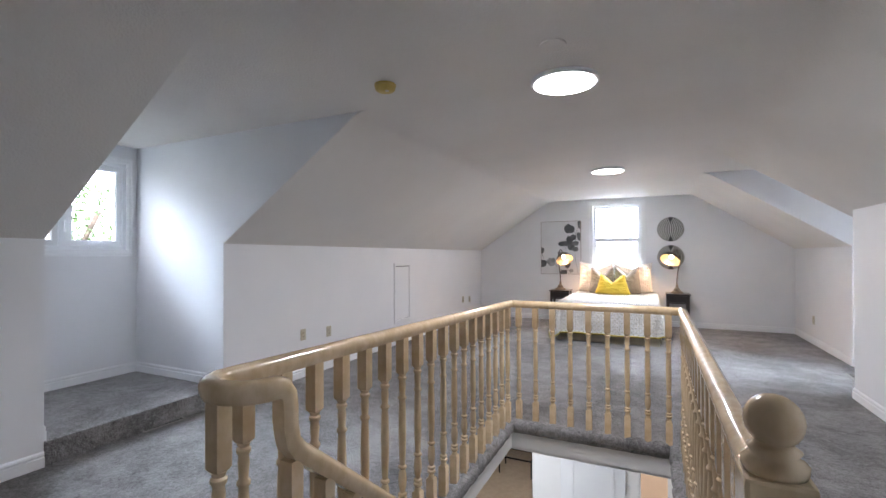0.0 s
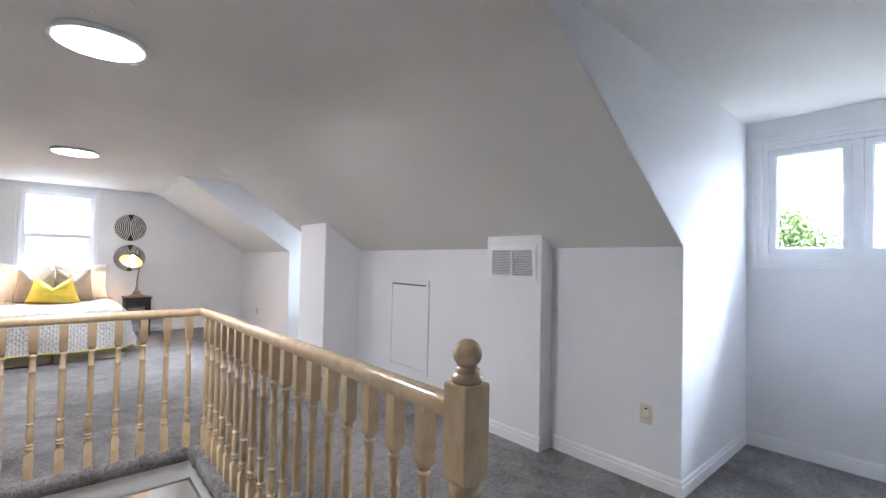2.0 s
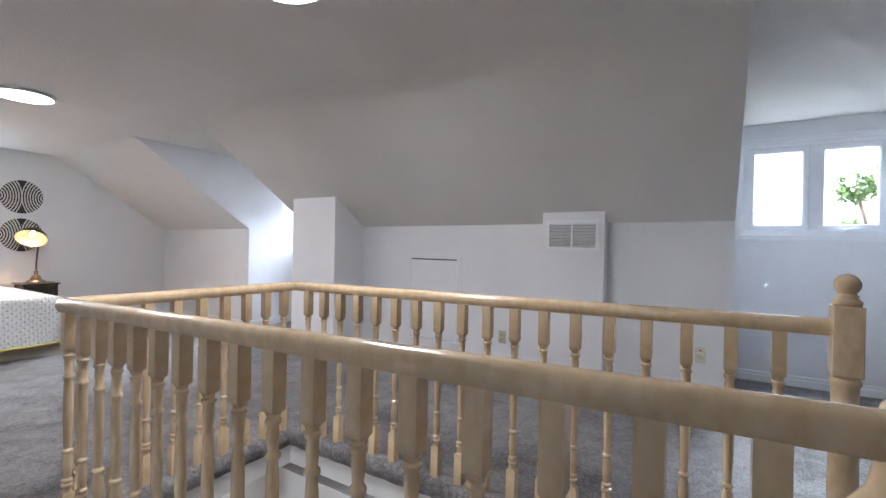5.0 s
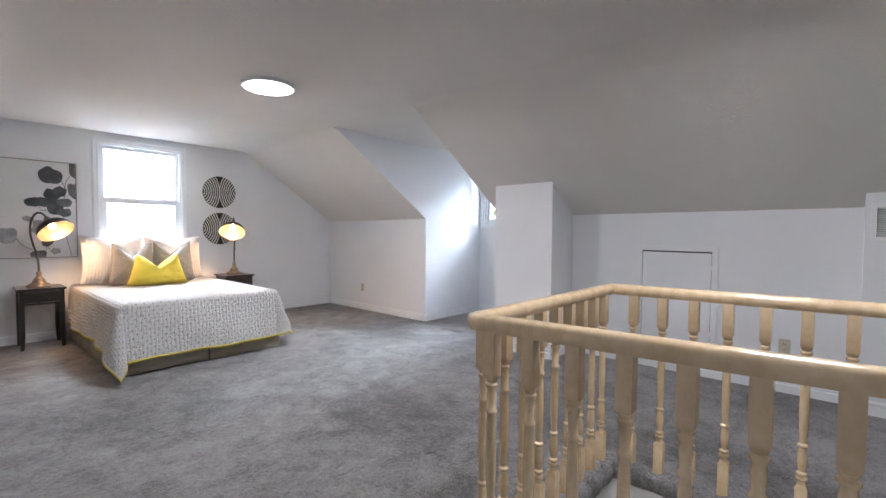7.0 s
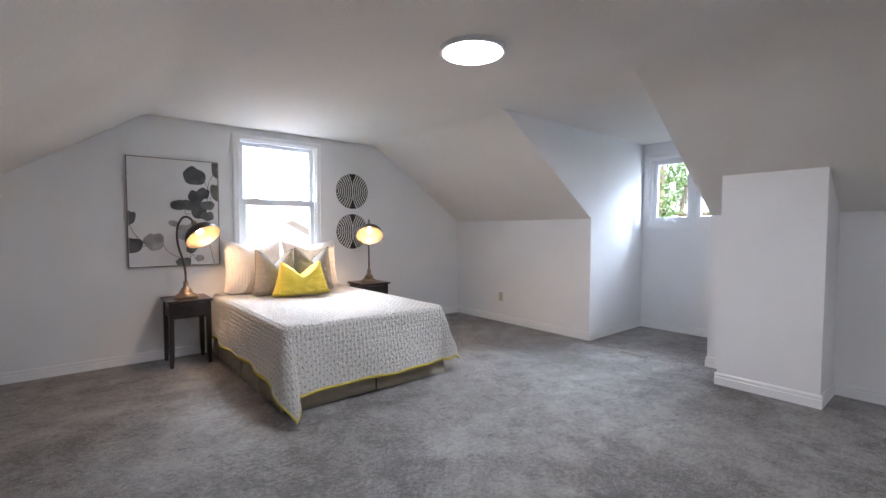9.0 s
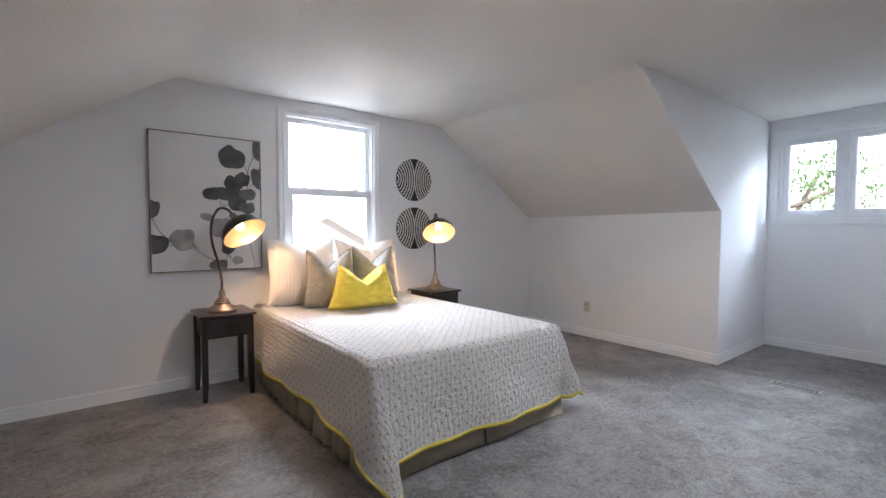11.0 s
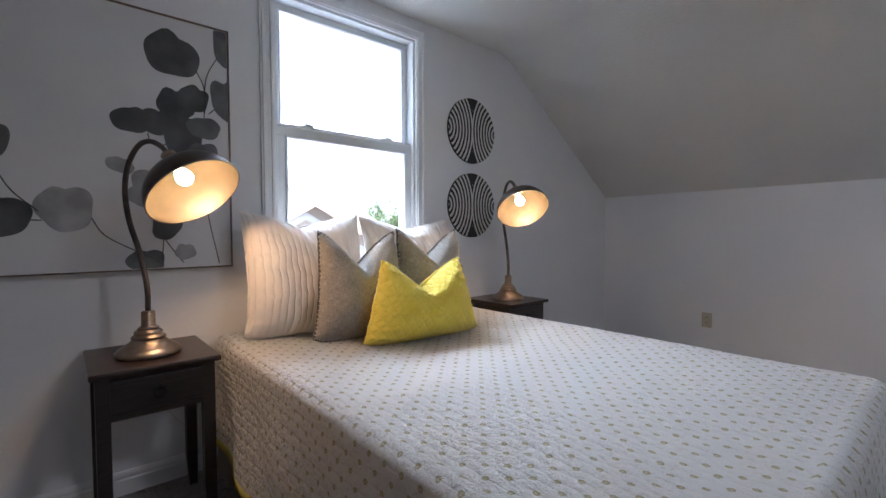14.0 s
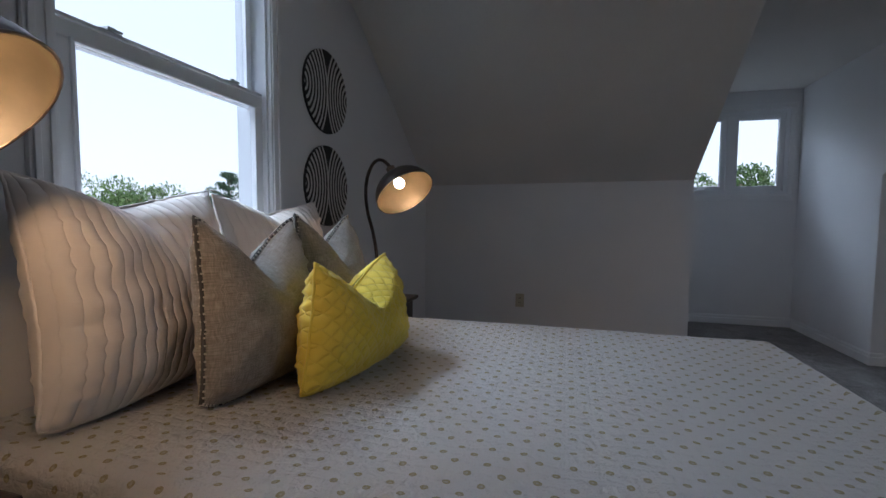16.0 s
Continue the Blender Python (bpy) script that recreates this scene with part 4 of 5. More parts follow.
# quilt: one flat sheet laid over the mattress and hanging at three sides
def quilt_point(u, v):
    """u, v: metres on the flat sheet; returns the place of that point."""
    R = 0.045
    ou = max(0.0, BX0 + R - u) - max(0.0, u - (BX1 - R))
    ov = max(0.0, BY0 + R - v)
    s = math.hypot(ou, ov)
    both = 2 * abs(ou) * ov / max(s * s, 1e-6)
    longer = max(abs(ou), ov)
    rounded = s if s < 0.46 else 0.46 + (s - 0.46) * 0.62
    reach = longer + (max(rounded, longer) - longer) * both ** (0.8 if ou > ov else 3)
    bx, by = min(max(u, BX0 + R), BX1 - R), max(v, BY0 + R)
    wr = 0.008 * noise.noise(Vector((u * 3.1, v * 3.1, 0))) + 0.004 * noise.noise(Vector((u * 26, v * 19, 5))) + 0.006 * noise.noise(Vector((u * 11, v * 6, 2)))
    sag = -0.012 * math.exp(-(((u - cx) / 0.5) ** 2))
    if s < 1e-6:
        return Vector((bx, by, BZ + 0.006 + wr + sag))
    d = Vector((-ou / s, -ov / s, 0))
    if ou > 0 and ov > 0:
        swing = math.pi / 2 * (math.atan2(ou, ov) / (math.pi / 2)) ** 2.5
        d = Vector((-math.sin(swing), -math.cos(swing), 0))
    bend = R * math.pi / 2
    if reach < bend:
        a = reach / R
        out, z = R * math.sin(a), BZ - R * (1 - math.cos(a))
    else:
        h = reach - bend
        h *= 1 + (0.14 * both if ou > 0 else -0.16 * both ** 3)
        fold = 0.018 * math.sin(7.3 * u + 5.1 * v) + 0.012 * math.sin(17 * u - 13 * v + 1)
        flare = 0.12 + (0.40 * both ** 1.5 if ou > 0 else 0.20 * both)
        out, z = R + h * flare + (fold + 0.5 * wr) * min(1, h / 0.25) * (1 - 0.5 * both), BZ - R - h * math.sqrt(max(0.2, 1 - flare * flare))
    px = Vector((bx, by, 0)) + d * out
    fl = 0.012
    if z < fl:
        px += d * (fl - z) * 0.7
        z = fl + 0.004
    return Vector((px.x, px.y, z + 0.006 + 0.3 * wr))


DU, DF = 0.405, 0.445
U0, U1, V0, V1 = BX0 - DU + 0.02, BX1 + DU, BY0 - DF, BY1 + 0.01


def cloth(u0, u1, v0, v1, step, lift, border=0.0):
    nu, nv = max(1, round((u1 - u0) / step)), max(1, round((v1 - v0) / step))
    bm = bmesh.new()
    uvl = bm.loops.layers.uv.new("UVMap")
    grid, flat = [], {}
    for i in range(nu + 1):
        row = []
        for j in range(nv + 1):
            u, v = u0 + (u1 - u0) * i / nu, v0 + (v1 - v0) * j / nv
            p = quilt_point(u, v)
            if lift:
                e = 0.004
                nrm = (quilt_point(u + e, v) - p).cross(quilt_point(u, v + e) - p).normalized()
                p = p + nrm * lift
            vert = bm.verts.new(p)
            flat[vert] = (u, v)
            row.append(vert)
        grid.append(row)
    for i in range(nu):
        for j in range(nv):
            f = bm.faces.new((grid[i][j], grid[i + 1][j], grid[i + 1][j + 1], grid[i][j + 1]))
            f.smooth = True
            for lp in f.loops:
                lp[uvl].uv = flat[lp.vert]
    return bm


def cloth_object(name, bm, mat, parent=None, label="", thick=0.008):
    me = bpy.data.meshes.new(name)
    bm.to_mesh(me)
    bm.free()
    me.materials.append(mat)
    ob = new(name, me)
    md = ob.modifiers.new("thickness", "SOLIDIFY")
    md.thickness, md.offset = thick, 0.0
    ob.parent = parent
    if label:
        tagged(ob, label)
    return ob


quilt = thing("quilt", (0, 0, 0), "white quilt with olive buds and yellow binding draped over the bed", "bedspread")
cloth_object("cover", cloth(U0, U1, V0, V1, 0.0125, 0.0), QUILT, quilt)
B = 0.017
for n, (a, b, c, d) in enumerate(((U0 - 0.004, U0 + B, V0, V1), (U1 - B, U1 + 0.004, V0, V1), (U0, U1, V0 - 0.004, V0 + B))):
    cloth_object("binding", cloth(a, b, c, d, 0.013, 0.0), HEM, quilt, "yellow-green cotton binding", thick=0.013)


# ---- pillows ----
def pillow(name, w, h, t, m, mat, label, ears=0.10, dent=0.0, dent_w=0.42, taper=0.0, piping=None, seed=0.0, n=52):
    """A stuffed cushion standing on its lower edge at the pose m; local x across, z up, -y to the front."""
    bm = bmesh.new()
    uvl = bm.loops.layers.uv.new("UVMap")
    rim = {}

    def place(u, v, s):
        au, av = abs(u), abs(v)
        x = 0.5 * w * u * (1 - ears * (1 - v * v) * 0.55 + ears * 0.0) * (1 - taper * (v + 1) / 2)
        z = 0.5 * h * (v + 1)
        z -= ears * h * 0.32 * (1 - u * u) * max(0.0, v) ** 2
        z += 0.05 * h * au ** 6 * max(0.0, -v) ** 3
        full = max(0.0, (1 - au ** 2.6)) ** 0.5 * max(0.0, (1 - av ** 2.6)) ** 0.5
        y = s * 0.5 * t * full
        if dent:
            g = max(0.0, 1 - abs(u) / (dent_w * 2)) ** 1.6
            up = max(0.0, (v + 0.35) / 1.35)
            z -= dent * g * up ** 1.6
            y += -s * 0.10 * t * g * up + 0.25 * t * g * up * up
        q = Vector((u * 2.1 + seed, v * 2.1, s * 0.5))
        y += 0.012 * noise.noise(q * 1.7) * full + s * 0.004 * noise.noise(q * 6) * full
        # gathers that run in from the seams
        side, ends = au ** 3, av ** 3
        y += s * full * (0.036 * side * au * noise.noise(Vector((u * 2.0, v * 15 + seed, s))) + 0.016 * ends * noise.noise(Vector((u * 11 + seed, v * 2.5, s))))
        y += s * full * 0.007 * noise.noise(Vector((u * 3 + v * 5 + seed, v * 4 - u * 2, 7)))
        x += 0.0025 * noise.noise(Vector((v * 3 + seed, 3.3, u))) + 0.004 * side * noise.noise(Vector((v * 15 + seed, 1.3, u)))
        z += 0.004 * ends * noise.noise(Vector((u * 13 + seed, 8.1, v)))
        return Vector((x, y, z))

    for s in (-1, 1):
        grid = []
        for i in range(n + 1):
            row = []
            for j in range(n + 1):
                u = math.sin((2 * i / n - 1) * math.pi / 2)
                v = math.sin((2 * j / n - 1) * math.pi / 2)
                edge = i in (0, n) or j in (0, n)
                if edge and (i, j) in rim:
                    row.append(rim[i, j])
                    continue
                vert = bm.verts.new(place(u, v, s))
                if edge:
                    rim[i, j] = vert
                row.append(vert)
            grid.append(row)
        for i in range(n):
            for j in range(n):
                q = (grid[i][j], grid[i + 1][j], grid[i + 1][j + 1], grid[i][j + 1])
                f = bm.faces.new(q if s < 0 else q[::-1])
                f.smooth = True
                ij = ((i, j), (i + 1, j), (i + 1, j + 1), (i, j + 1))
                for lp, (a, b) in zip(f.loops, ij if s < 0 else ij[::-1]):
                    lp[uvl].uv = (0.5 * w * math.sin((2 * a / n - 1) * math.pi / 2), 0.5 * h * math.sin((2 * b / n - 1) * math.pi / 2))
    top = thing(name, m, label, "pillow")
    me = bpy.data.meshes.new(name)
    bm.to_mesh(me)
    bm.free()
    me.materials.append(mat)
    body = new("cushion_cover", me)
    body.parent = top
    loop = [place(u, v, 0) for u, v in [(-1 + 2 * k / 24, -1) for k in range(24)] + [(1, -1 + 2 * k / 24) for k in range(24)] + [(1 - 2 * k / 24, 1) for k in range(24)] + [(-1, 1 - 2 * k / 24) for k in range(25)]]
    if piping:
        part("piping", tube(bmesh.new(), loop, 0.0045 if piping == "plain" else 0.006, 6), mat if piping == "plain" else STITCH, top, smooth=True)
    if piping == "stitch":
        me2 = bpy.data.meshes.new("stitch")
        b2 = boxes((-0.0022, 0.0022, -0.0085, 0.0085, -0.0035, 0.0035))
        b2.to_mesh(me2)
        b2.free()
        me2.materials.append(THREAD)
        for p, q in zip(loop, loop[1:]):
            d = q - p
            k = max(1, round(d.length / 0.013))
            for i in range(k):
                ob = new("stitch", me2)
                ob.parent = top
                ob.matrix_local = Matrix.Translation(p + d * (i / k)) @ d.to_track_quat("X", "Z").to_matrix().to_4x4()
    return top


PZ = BZ + 0.004
pillow("euro_pillow", 0.625, 0.545, 0.25, pose(-0.745, 9.03, PZ, -8, 0, 7), CHANNEL, "large cream channel-quilted pillow leaning on the window sill", ears=0.16, dent=0.03, taper=0.04, piping="plain", seed=1.0)
pillow("euro_pillow", 0.63, 0.535, 0.21, pose(-0.132, 9.05, PZ, -9, 0, 1), CHANNEL, "large cream channel-quilted pillow beside its twin", ears=0.16, dent=0.03, piping="plain", seed=5.0)
pillow("linen_pillow", 0.455, 0.455, 0.215, pose(-0.622, 8.79, PZ, -7, 0, -2), LINEN, "grey linen pillow with dark whip-stitched edges, creased on top", ears=0.10, dent=0.14, dent_w=0.52, taper=0.20, piping="stitch", seed=9.0)
pillow("linen_pillow", 0.455, 0.465, 0.215, pose(-0.222, 8.80, PZ, -6, 0, 3), LINEN, "grey linen pillow with dark whip-stitched edges, beside its twin", ears=0.10, dent=0.135, dent_w=0.52, taper=0.16, piping="stitch", seed=13.0)
pillow("lumbar_pillow", 0.575, 0.335, 0.225, pose(-0.44, 8.595, PZ, -4, 0, -5), CHEVRON, "bright yellow-green quilted lumbar pillow with a chopped top", ears=0.06, dent=0.135, dent_w=0.52, taper=0.33, piping="plain", seed=17.0)


# ---- nightstands and their lamps ----
def nightstand(x, y):
    H = 0.604
    ns = thing("nightstand", (x, y, 0), "dark-stained wooden nightstand with one drawer and tapered legs", "nightstand", "nightstands by the bed")
    bm = boxes((-0.185, 0.185, -0.20, 0.20, H - 0.02, H))
    part("tabletop", bm, TOPWOOD, ns, "espresso wood top with a bevelled edge", bevel=0.006)
    part("apron", boxes((-0.155, -0.141, -0.14, 0.14, H - 0.165, H - 0.0205)), BLACKWOOD, ns)
    part("apron", boxes((0.141, 0.155, -0.14, 0.14, H - 0.165, H - 0.0205)), BLACKWOOD, ns)
    part("apron", boxes((-0.135, 0.135, 0.15, 0.162, H - 0.165, H - 0.0205)), BLACKWOOD, ns)
    part("drawer_rail", boxes((-0.135, 0.135, -0.168, -0.15, H - 0.165, H - 0.145), (-0.135, 0.135, -0.168, -0.15, H - 0.034, H - 0.0205)), BLACKWOOD, ns)
    dr = part("drawer", boxes((-0.132, 0.132, -0.171, -0.152, H - 0.142, H - 0.037)), BLACKWOOD, ns, bevel=0.003)
    knob = bmesh.new()
    ringp = [(0.019 * math.cos(2 * math.pi * k / 16), -0.181, H - 0.093 + 0.019 * math.sin(2 * math.pi * k / 16)) for k in range(17)]
    tube(knob, ringp, 0.003, 6)
    lathe(knob, [(0.012, 0), (0.012, 0.004), (0.006, 0.008), (0.006, 0.014), (0, 0.016)], 12, Matrix.Translation((0, -0.171, H - 0.082)) @ pose(0, 0, 0, 90))
    part("ring_pull", knob, BLACKMETAL, dr, "dark iron ring pull", smooth=True)
    for sx in (-1, 1):
        for sy in (-1, 1):
            lx, ly = sx * 0.150, sy * 0.150
            bm = bmesh.new()
            w = 0.019
            top = [(lx + a * w, ly + b * w, H - 0.0205) for a, b in ((-1, -1), (1, -1), (1, 1), (-1, 1))]
            mid = [(lx + a * w, ly + b * w, 0.13) for a, b in ((-1, -1), (1, -1), (1, 1), (-1, 1))]
            foot = [(lx + a * w * 0.72 + sx * 0.004, ly + b * w * 0.72 + sy * 0.004, 0.0) for a, b in ((-1, -1), (1, -1), (1, 1), (-1, 1))]
            rs = [[bm.verts.new(p) for p in r] for r in (foot, mid, top)]
            bm.faces.new(rs[0])
            bm.faces.new(rs[2])
            for r0, r1 in zip(rs, rs[1:]):
                for k in range(4):
                    bm.faces.new((r0[k], r0[(k + 1) % 4], r1[(k + 1) % 4], r1[k]))
            part("leg", bm, BLACKWOOD, ns)
    return ns


nightstand(-1.378, 9.005)
nightstand(0.567, 9.015)


def desk_lamp(x, y, turn, label):
    """A bronze lamp: bell foot, swan-neck arm leaning to local -x, and a dome shade opening to local +x."""
    z0 = 0.6055
    L = thing("table_lamp", pose(x, y, z0, 0, 0, turn), label, "lamp", "lamps by the bed")
    foot = [(0.0, 0.0), (0.099, 0.0), (0.102, 0.005), (0.101, 0.013), (0.096, 0.020), (0.084, 0.029), (0.066, 0.040), (0.055, 0.049), (0.051, 0.055), (0.053, 0.058), (0.053, 0.064),
            (0.048, 0.068), (0.044, 0.072), (0.044, 0.080), (0.040, 0.084), (0.033, 0.088), (0.033, 0.094), (0.024, 0.098), (0.0215, 0.102), (0.0215, 0.148), (0.018, 0.153), (0.0, 0.154)]
    sharp(part("foot", lathe(bmesh.new(), foot, 40), BRONZE, L, "stepped brushed bronze foot"), 40)
    arm = curve_points([(0.0, 0, 0.15), (-0.002, 0, 0.24), (-0.034, 0, 0.36), (-0.080, 0, 0.47), (-0.098, 0, 0.58), (-0.078, 0, 0.672), (-0.026, 0, 0.735), (0.03, 0, 0.748), (0.082, 0, 0.728), (0.116, 0, 0.698)], 5)
    part("arm", tube(bmesh.new(), arm, 0.0092, 12), DARKBRONZE, L, "bent dark bronze arm", smooth=True)
    axis = Vector((0.66, 0, -0.75)).normalized()
    q = axis.to_track_quat("Z", "Y").to_matrix().to_4x4()
    m = Matrix.Translation((0.112, 0, 0.70)) @ q
    sharp(part("socket", lathe(bmesh.new(), [(0.0, -0.004), (0.016, 0.0), (0.024, 0.004), (0.024, 0.018), (0.017, 0.022), (0.022, 0.026), (0.022, 0.05), (0.034, 0.054), (0.034, 0.06)], 24, m), BRONZE, L, "knurled bronze lamp socket"), 40)
    R, D = 0.153, 0.126
    outer = [(R * math.sin(radians(a)), 0.056 + D * (1 - math.cos(radians(a)))) for a in range(8, 91, 6)] + [(R, 0.056 + D)]
    inner = [((R - 0.003) * math.sin(radians(a)), 0.0595 + (D - 0.003) * (1 - math.cos(radians(a)))) for a in range(8, 91, 6)] + [(R - 0.003, 0.056 + D)]
    sh = part("shade", lathe_open(outer, 40, m), DARKBRONZE, L, "dark bronze dome shade, lit inside", smooth=True)
    part("lining", lathe_open(inner, 40, m), SHADEIN, sh, "warm champagne shade lining", smooth=True)
    part("rim", tube(bmesh.new(), [m @ Vector((R * math.cos(2 * math.pi * k / 40), R * math.sin(2 * math.pi * k / 40), 0.056 + D)) for k in range(41)], 0.0028, 6), BRONZE, sh, smooth=True)
    part("bulb", lathe(bmesh.new(), [(0.013, 0.055), (0.014, 0.075), (0.022, 0.092)] + [(0.028 * math.sin(radians(a)), 0.112 - 0.028 * math.cos(radians(a))) for a in range(60, 180, 20)] + [(0, 0.14)], 20, m), BULB, L, "lit frosted bulb", smooth=True)
    w = pose(x, y, z0, 0, 0, turn) @ m
    lamp("bulb_light", "POINT", 0.95, (1.0, 0.60, 0.31), Matrix.Translation(w @ Vector((0, 0, 0.150))), radius=0.028)
    return L


def lathe_open(prof, segs, m):
    bm = bmesh.new()
    rings = [[bm.verts.new(m @ Vector((r * math.cos(2 * math.pi * k / segs), r * math.sin(2 * math.pi * k / segs), z))) for k in range(segs)] for r, z in prof]
    for a, b in zip(rings, rings[1:]):
        for k in range(segs):
            bm.faces.new((a[k], a[(k + 1) % segs], b[(k + 1) % segs], b[k]))
    return bm


desk_lamp(-1.385, 8.99, -60, "bronze swan-neck lamp, lit, on the nightstand by the botanical print")
desk_lamp(0.557, 8.99, -118, "bronze swan-neck lamp, lit, on the nightstand under the round wall art")
cord = curve_points([(-1.40, 9.225, 0.57), (-1.38, 9.228, 0.43), (-1.30, 9.222, 0.30), (-1.22, 9.23, 0.20)], 6)
tagged(part("lamp_cord", tube(bmesh.new(), cord, 0.0025, 6), OUTLETW, smooth=True), "thin pale lamp cord hanging behind the nightstand", "cord")

# ---- wall art ----
PX0, PX1, PZ0, PZ1 = -1.798, -1.040, 0.886, 1.906
pic = thing("botanical_print", ((PX0 + PX1) / 2, GY, (PZ0 + PZ1) / 2), "large canvas print of grey eucalyptus leaves in a slim walnut frame", "picture")
pw, ph = PX1 - PX0, PZ1 - PZ0
part("canvas", boxes((-pw / 2 + 0.006, pw / 2 - 0.006, -0.038, -0.002, -ph / 2 + 0.006, ph / 2 - 0.006)), CANVAS, pic)
bm = bmesh.new()
ring_bar(bm, -pw / 2, pw / 2, -ph / 2, ph / 2, 0.005, -0.045, 0)
part("picture_frame", bm, FRAMEWOOD, pic, "slim walnut picture frame")


def print_leaf(u, v, ru, rv, turn, tone):
    """A flat painted leaf at u, v of the canvas (from its upper corner by the window's far side)."""
    bm = bmesh.new()
    pts = []
    for k in range(28):
        a = 2 * math.pi * k / 28
        r = 1 + 0.05 * math.sin(3 * a + u * 20) + 0.04 * math.sin(5 * a + v * 31)
        notch = 1 - 0.22 * math.exp(-((a - math.pi / 2) / 0.3) ** 2)
        p = 1.14 * Vector((ru * pw * r * math.cos(a) * notch, 0, rv * pw * r * math.sin(a) * notch))
        p.rotate(Euler((0, radians(turn), 0)))
        x = min(max(-pw / 2 + u * pw + p.x, -pw / 2 + 0.008), pw / 2 - 0.008)
        z = min(max(ph / 2 - v * ph + p.z, -ph / 2 + 0.008), ph / 2 - 0.008)
        pts.append((x, -0.0392 - 0.0006 * tone_lift[0], z))
    tone_lift[0] = (tone_lift[0] + 1) % 5
    bm.faces.new([bm.verts.new(p) for p in pts])
    part("painted_leaf", bm, INKS[tone], pic)


tone_lift = [0]
for row in ((0.72, 0.145, 0.115, 0.105, 20, 0), (0.985, 0.06, 0.06, 0.11, 0, 1), (0.985, 0.29, 0.075, 0.105, -10, 1), (0.53, 0.425, 0.075, 0.06, -5, 0), (0.64, 0.42, 0.065, 0.062, 10, 0),
            (0.73, 0.34, 0.08, 0.075, 0, 0), (0.82, 0.305, 0.065, 0.065, 30, 0), (0.755, 0.46, 0.08, 0.115, -15, 0), (0.865, 0.42, 0.075, 0.055, 0, 1), (0.86, 0.525, 0.07, 0.055, 0, 1),
            (0.62, 0.66, 0.085, 0.07, 0, 2), (0.57, 0.71, 0.06, 0.05, 0, 2), (0.48, 0.60, 0.055, 0.035, 20, 2), (0.025, 0.55, 0.05, 0.08, 10, 1), (0.05, 0.795, 0.085, 0.085, 0, 0), (0.265, 0.765, 0.095, 0.10, 0, 2),
            (0.58, 0.965, 0.075, 0.06, 0, 1), (0.675, 0.82, 0.06, 0.075, 15, 0), (0.76, 0.93, 0.045, 0.04, 0, 2)):
    print_leaf(*row)
for pts in (((0.83, 0.19), (0.87, 0.26), (0.87, 0.36)), ((0.94, 0.12), (0.88, 0.22), (0.865, 0.4)), ((0.93, 0.33), (0.89, 0.36)), ((0.60, 0.47), (0.62, 0.51), (0.72, 0.50)),
            ((0.85, 0.57), (0.87, 0.75), (0.93, 0.985)), ((0.02, 0.62), (0.08, 0.71), (0.17, 0.78)), ((0.13, 0.81), (0.18, 0.81)), ((0.36, 0.80), (0.42, 0.87), (0.6, 0.95), (0.66, 0.985)),
            ((0.60, 0.74), (0.66, 0.87), (0.75, 0.975)), ((0.66, 0.88), (0.65, 0.96))):
    line = curve_points([(-pw / 2 + u * pw, -0.0385, ph / 2 - v * ph) for u, v in pts], 5)
    part("painted_stem", tube(bmesh.new(), line, 0.0022, 5), INKS[0], pic)

for z, lab in ((1.705, "upper round wooden wall art with black and cream arcs"), (1.213, "lower round wooden wall art with black and cream arcs")):
    ar = thing("round_wall_art", (0.475, GY, z), lab, "wall art", "round wall art by the window")
    R = 0.213
    bm = bmesh.new()
    uvl = bm.loops.layers.uv.new("UVMap")
    front = [bm.verts.new((R * math.cos(2 * math.pi * k / 64), -0.016, R * math.sin(2 * math.pi * k / 64))) for k in range(64)]
    back = [bm.verts.new((v.co.x, -0.001, v.co.z)) for v in front]
    f = bm.faces.new(front)
    for lp in f.loops:
        lp[uvl].uv = (lp.vert.co.x / R, lp.vert.co.z / R)
    for k in range(64):
        fc = bm.faces.new((front[k], front[(k + 1) % 64], back[(k + 1) % 64], back[k]))
        for lp in fc.loops:
            lp[uvl].uv = (0.0, 0.95)
    bm.faces.new(back[::-1])
    part("disc", bm, RINGS, ar)


# ---- fixtures ----
def ceiling_light(x, y):
    L = thing("ceiling_light", (x, y, CZ - drop(y)), "round flush LED ceiling light, lit", "ceiling light", "ceiling lights")
    sharp(part("housing", lathe(bmesh.new(), [(0.0, -0.001), (0.196, -0.001), (0.198, -0.006), (0.198, -0.022), (0.194, -0.027), (0.180, -0.027), (0.178, -0.024), (0.0, -0.024)], 64), VINYL, L, "white round light housing"), 40)
    part("diffuser", lathe(bmesh.new(), [(0.179, -0.0245), (0.179, -0.029), (0.16, -0.031), (0.0, -0.0315)], 64), PANEL, L, "glowing white diffuser", smooth=True)


ceiling_light(-0.295, 3.217)
ceiling_light(-0.31, 6.28)
det = thing("smoke_alarm", (-1.308, 2.822, CZ - drop(2.82)), "old round smoke alarm of yellowed plastic", "smoke alarm")
sharp(part("base", lathe(bmesh.new(), [(0, -0.001), (0.066, -0.001), (0.066, -0.012), (0, -0.012)], 32), YELLOWED, det), 40)
sharp(part("cover", lathe(bmesh.new(), [(0.060, -0.0125), (0.064, -0.018), (0.060, -0.034), (0.05, -0.042), (0.0, -0.043)], 32), YELLOWED, det), 40)
part("test_button", lathe(bmesh.new(), [(0.012, -0.0432), (0.012, -0.047), (0, -0.0475)], 16, Matrix.Translation((0.02, -0.01, 0))), OUTLETW, det)
jb = thing("ceiling_cover", (-0.27, 2.74, CZ - drop(2.74)), "blank round white ceiling box cover", "ceiling cover")
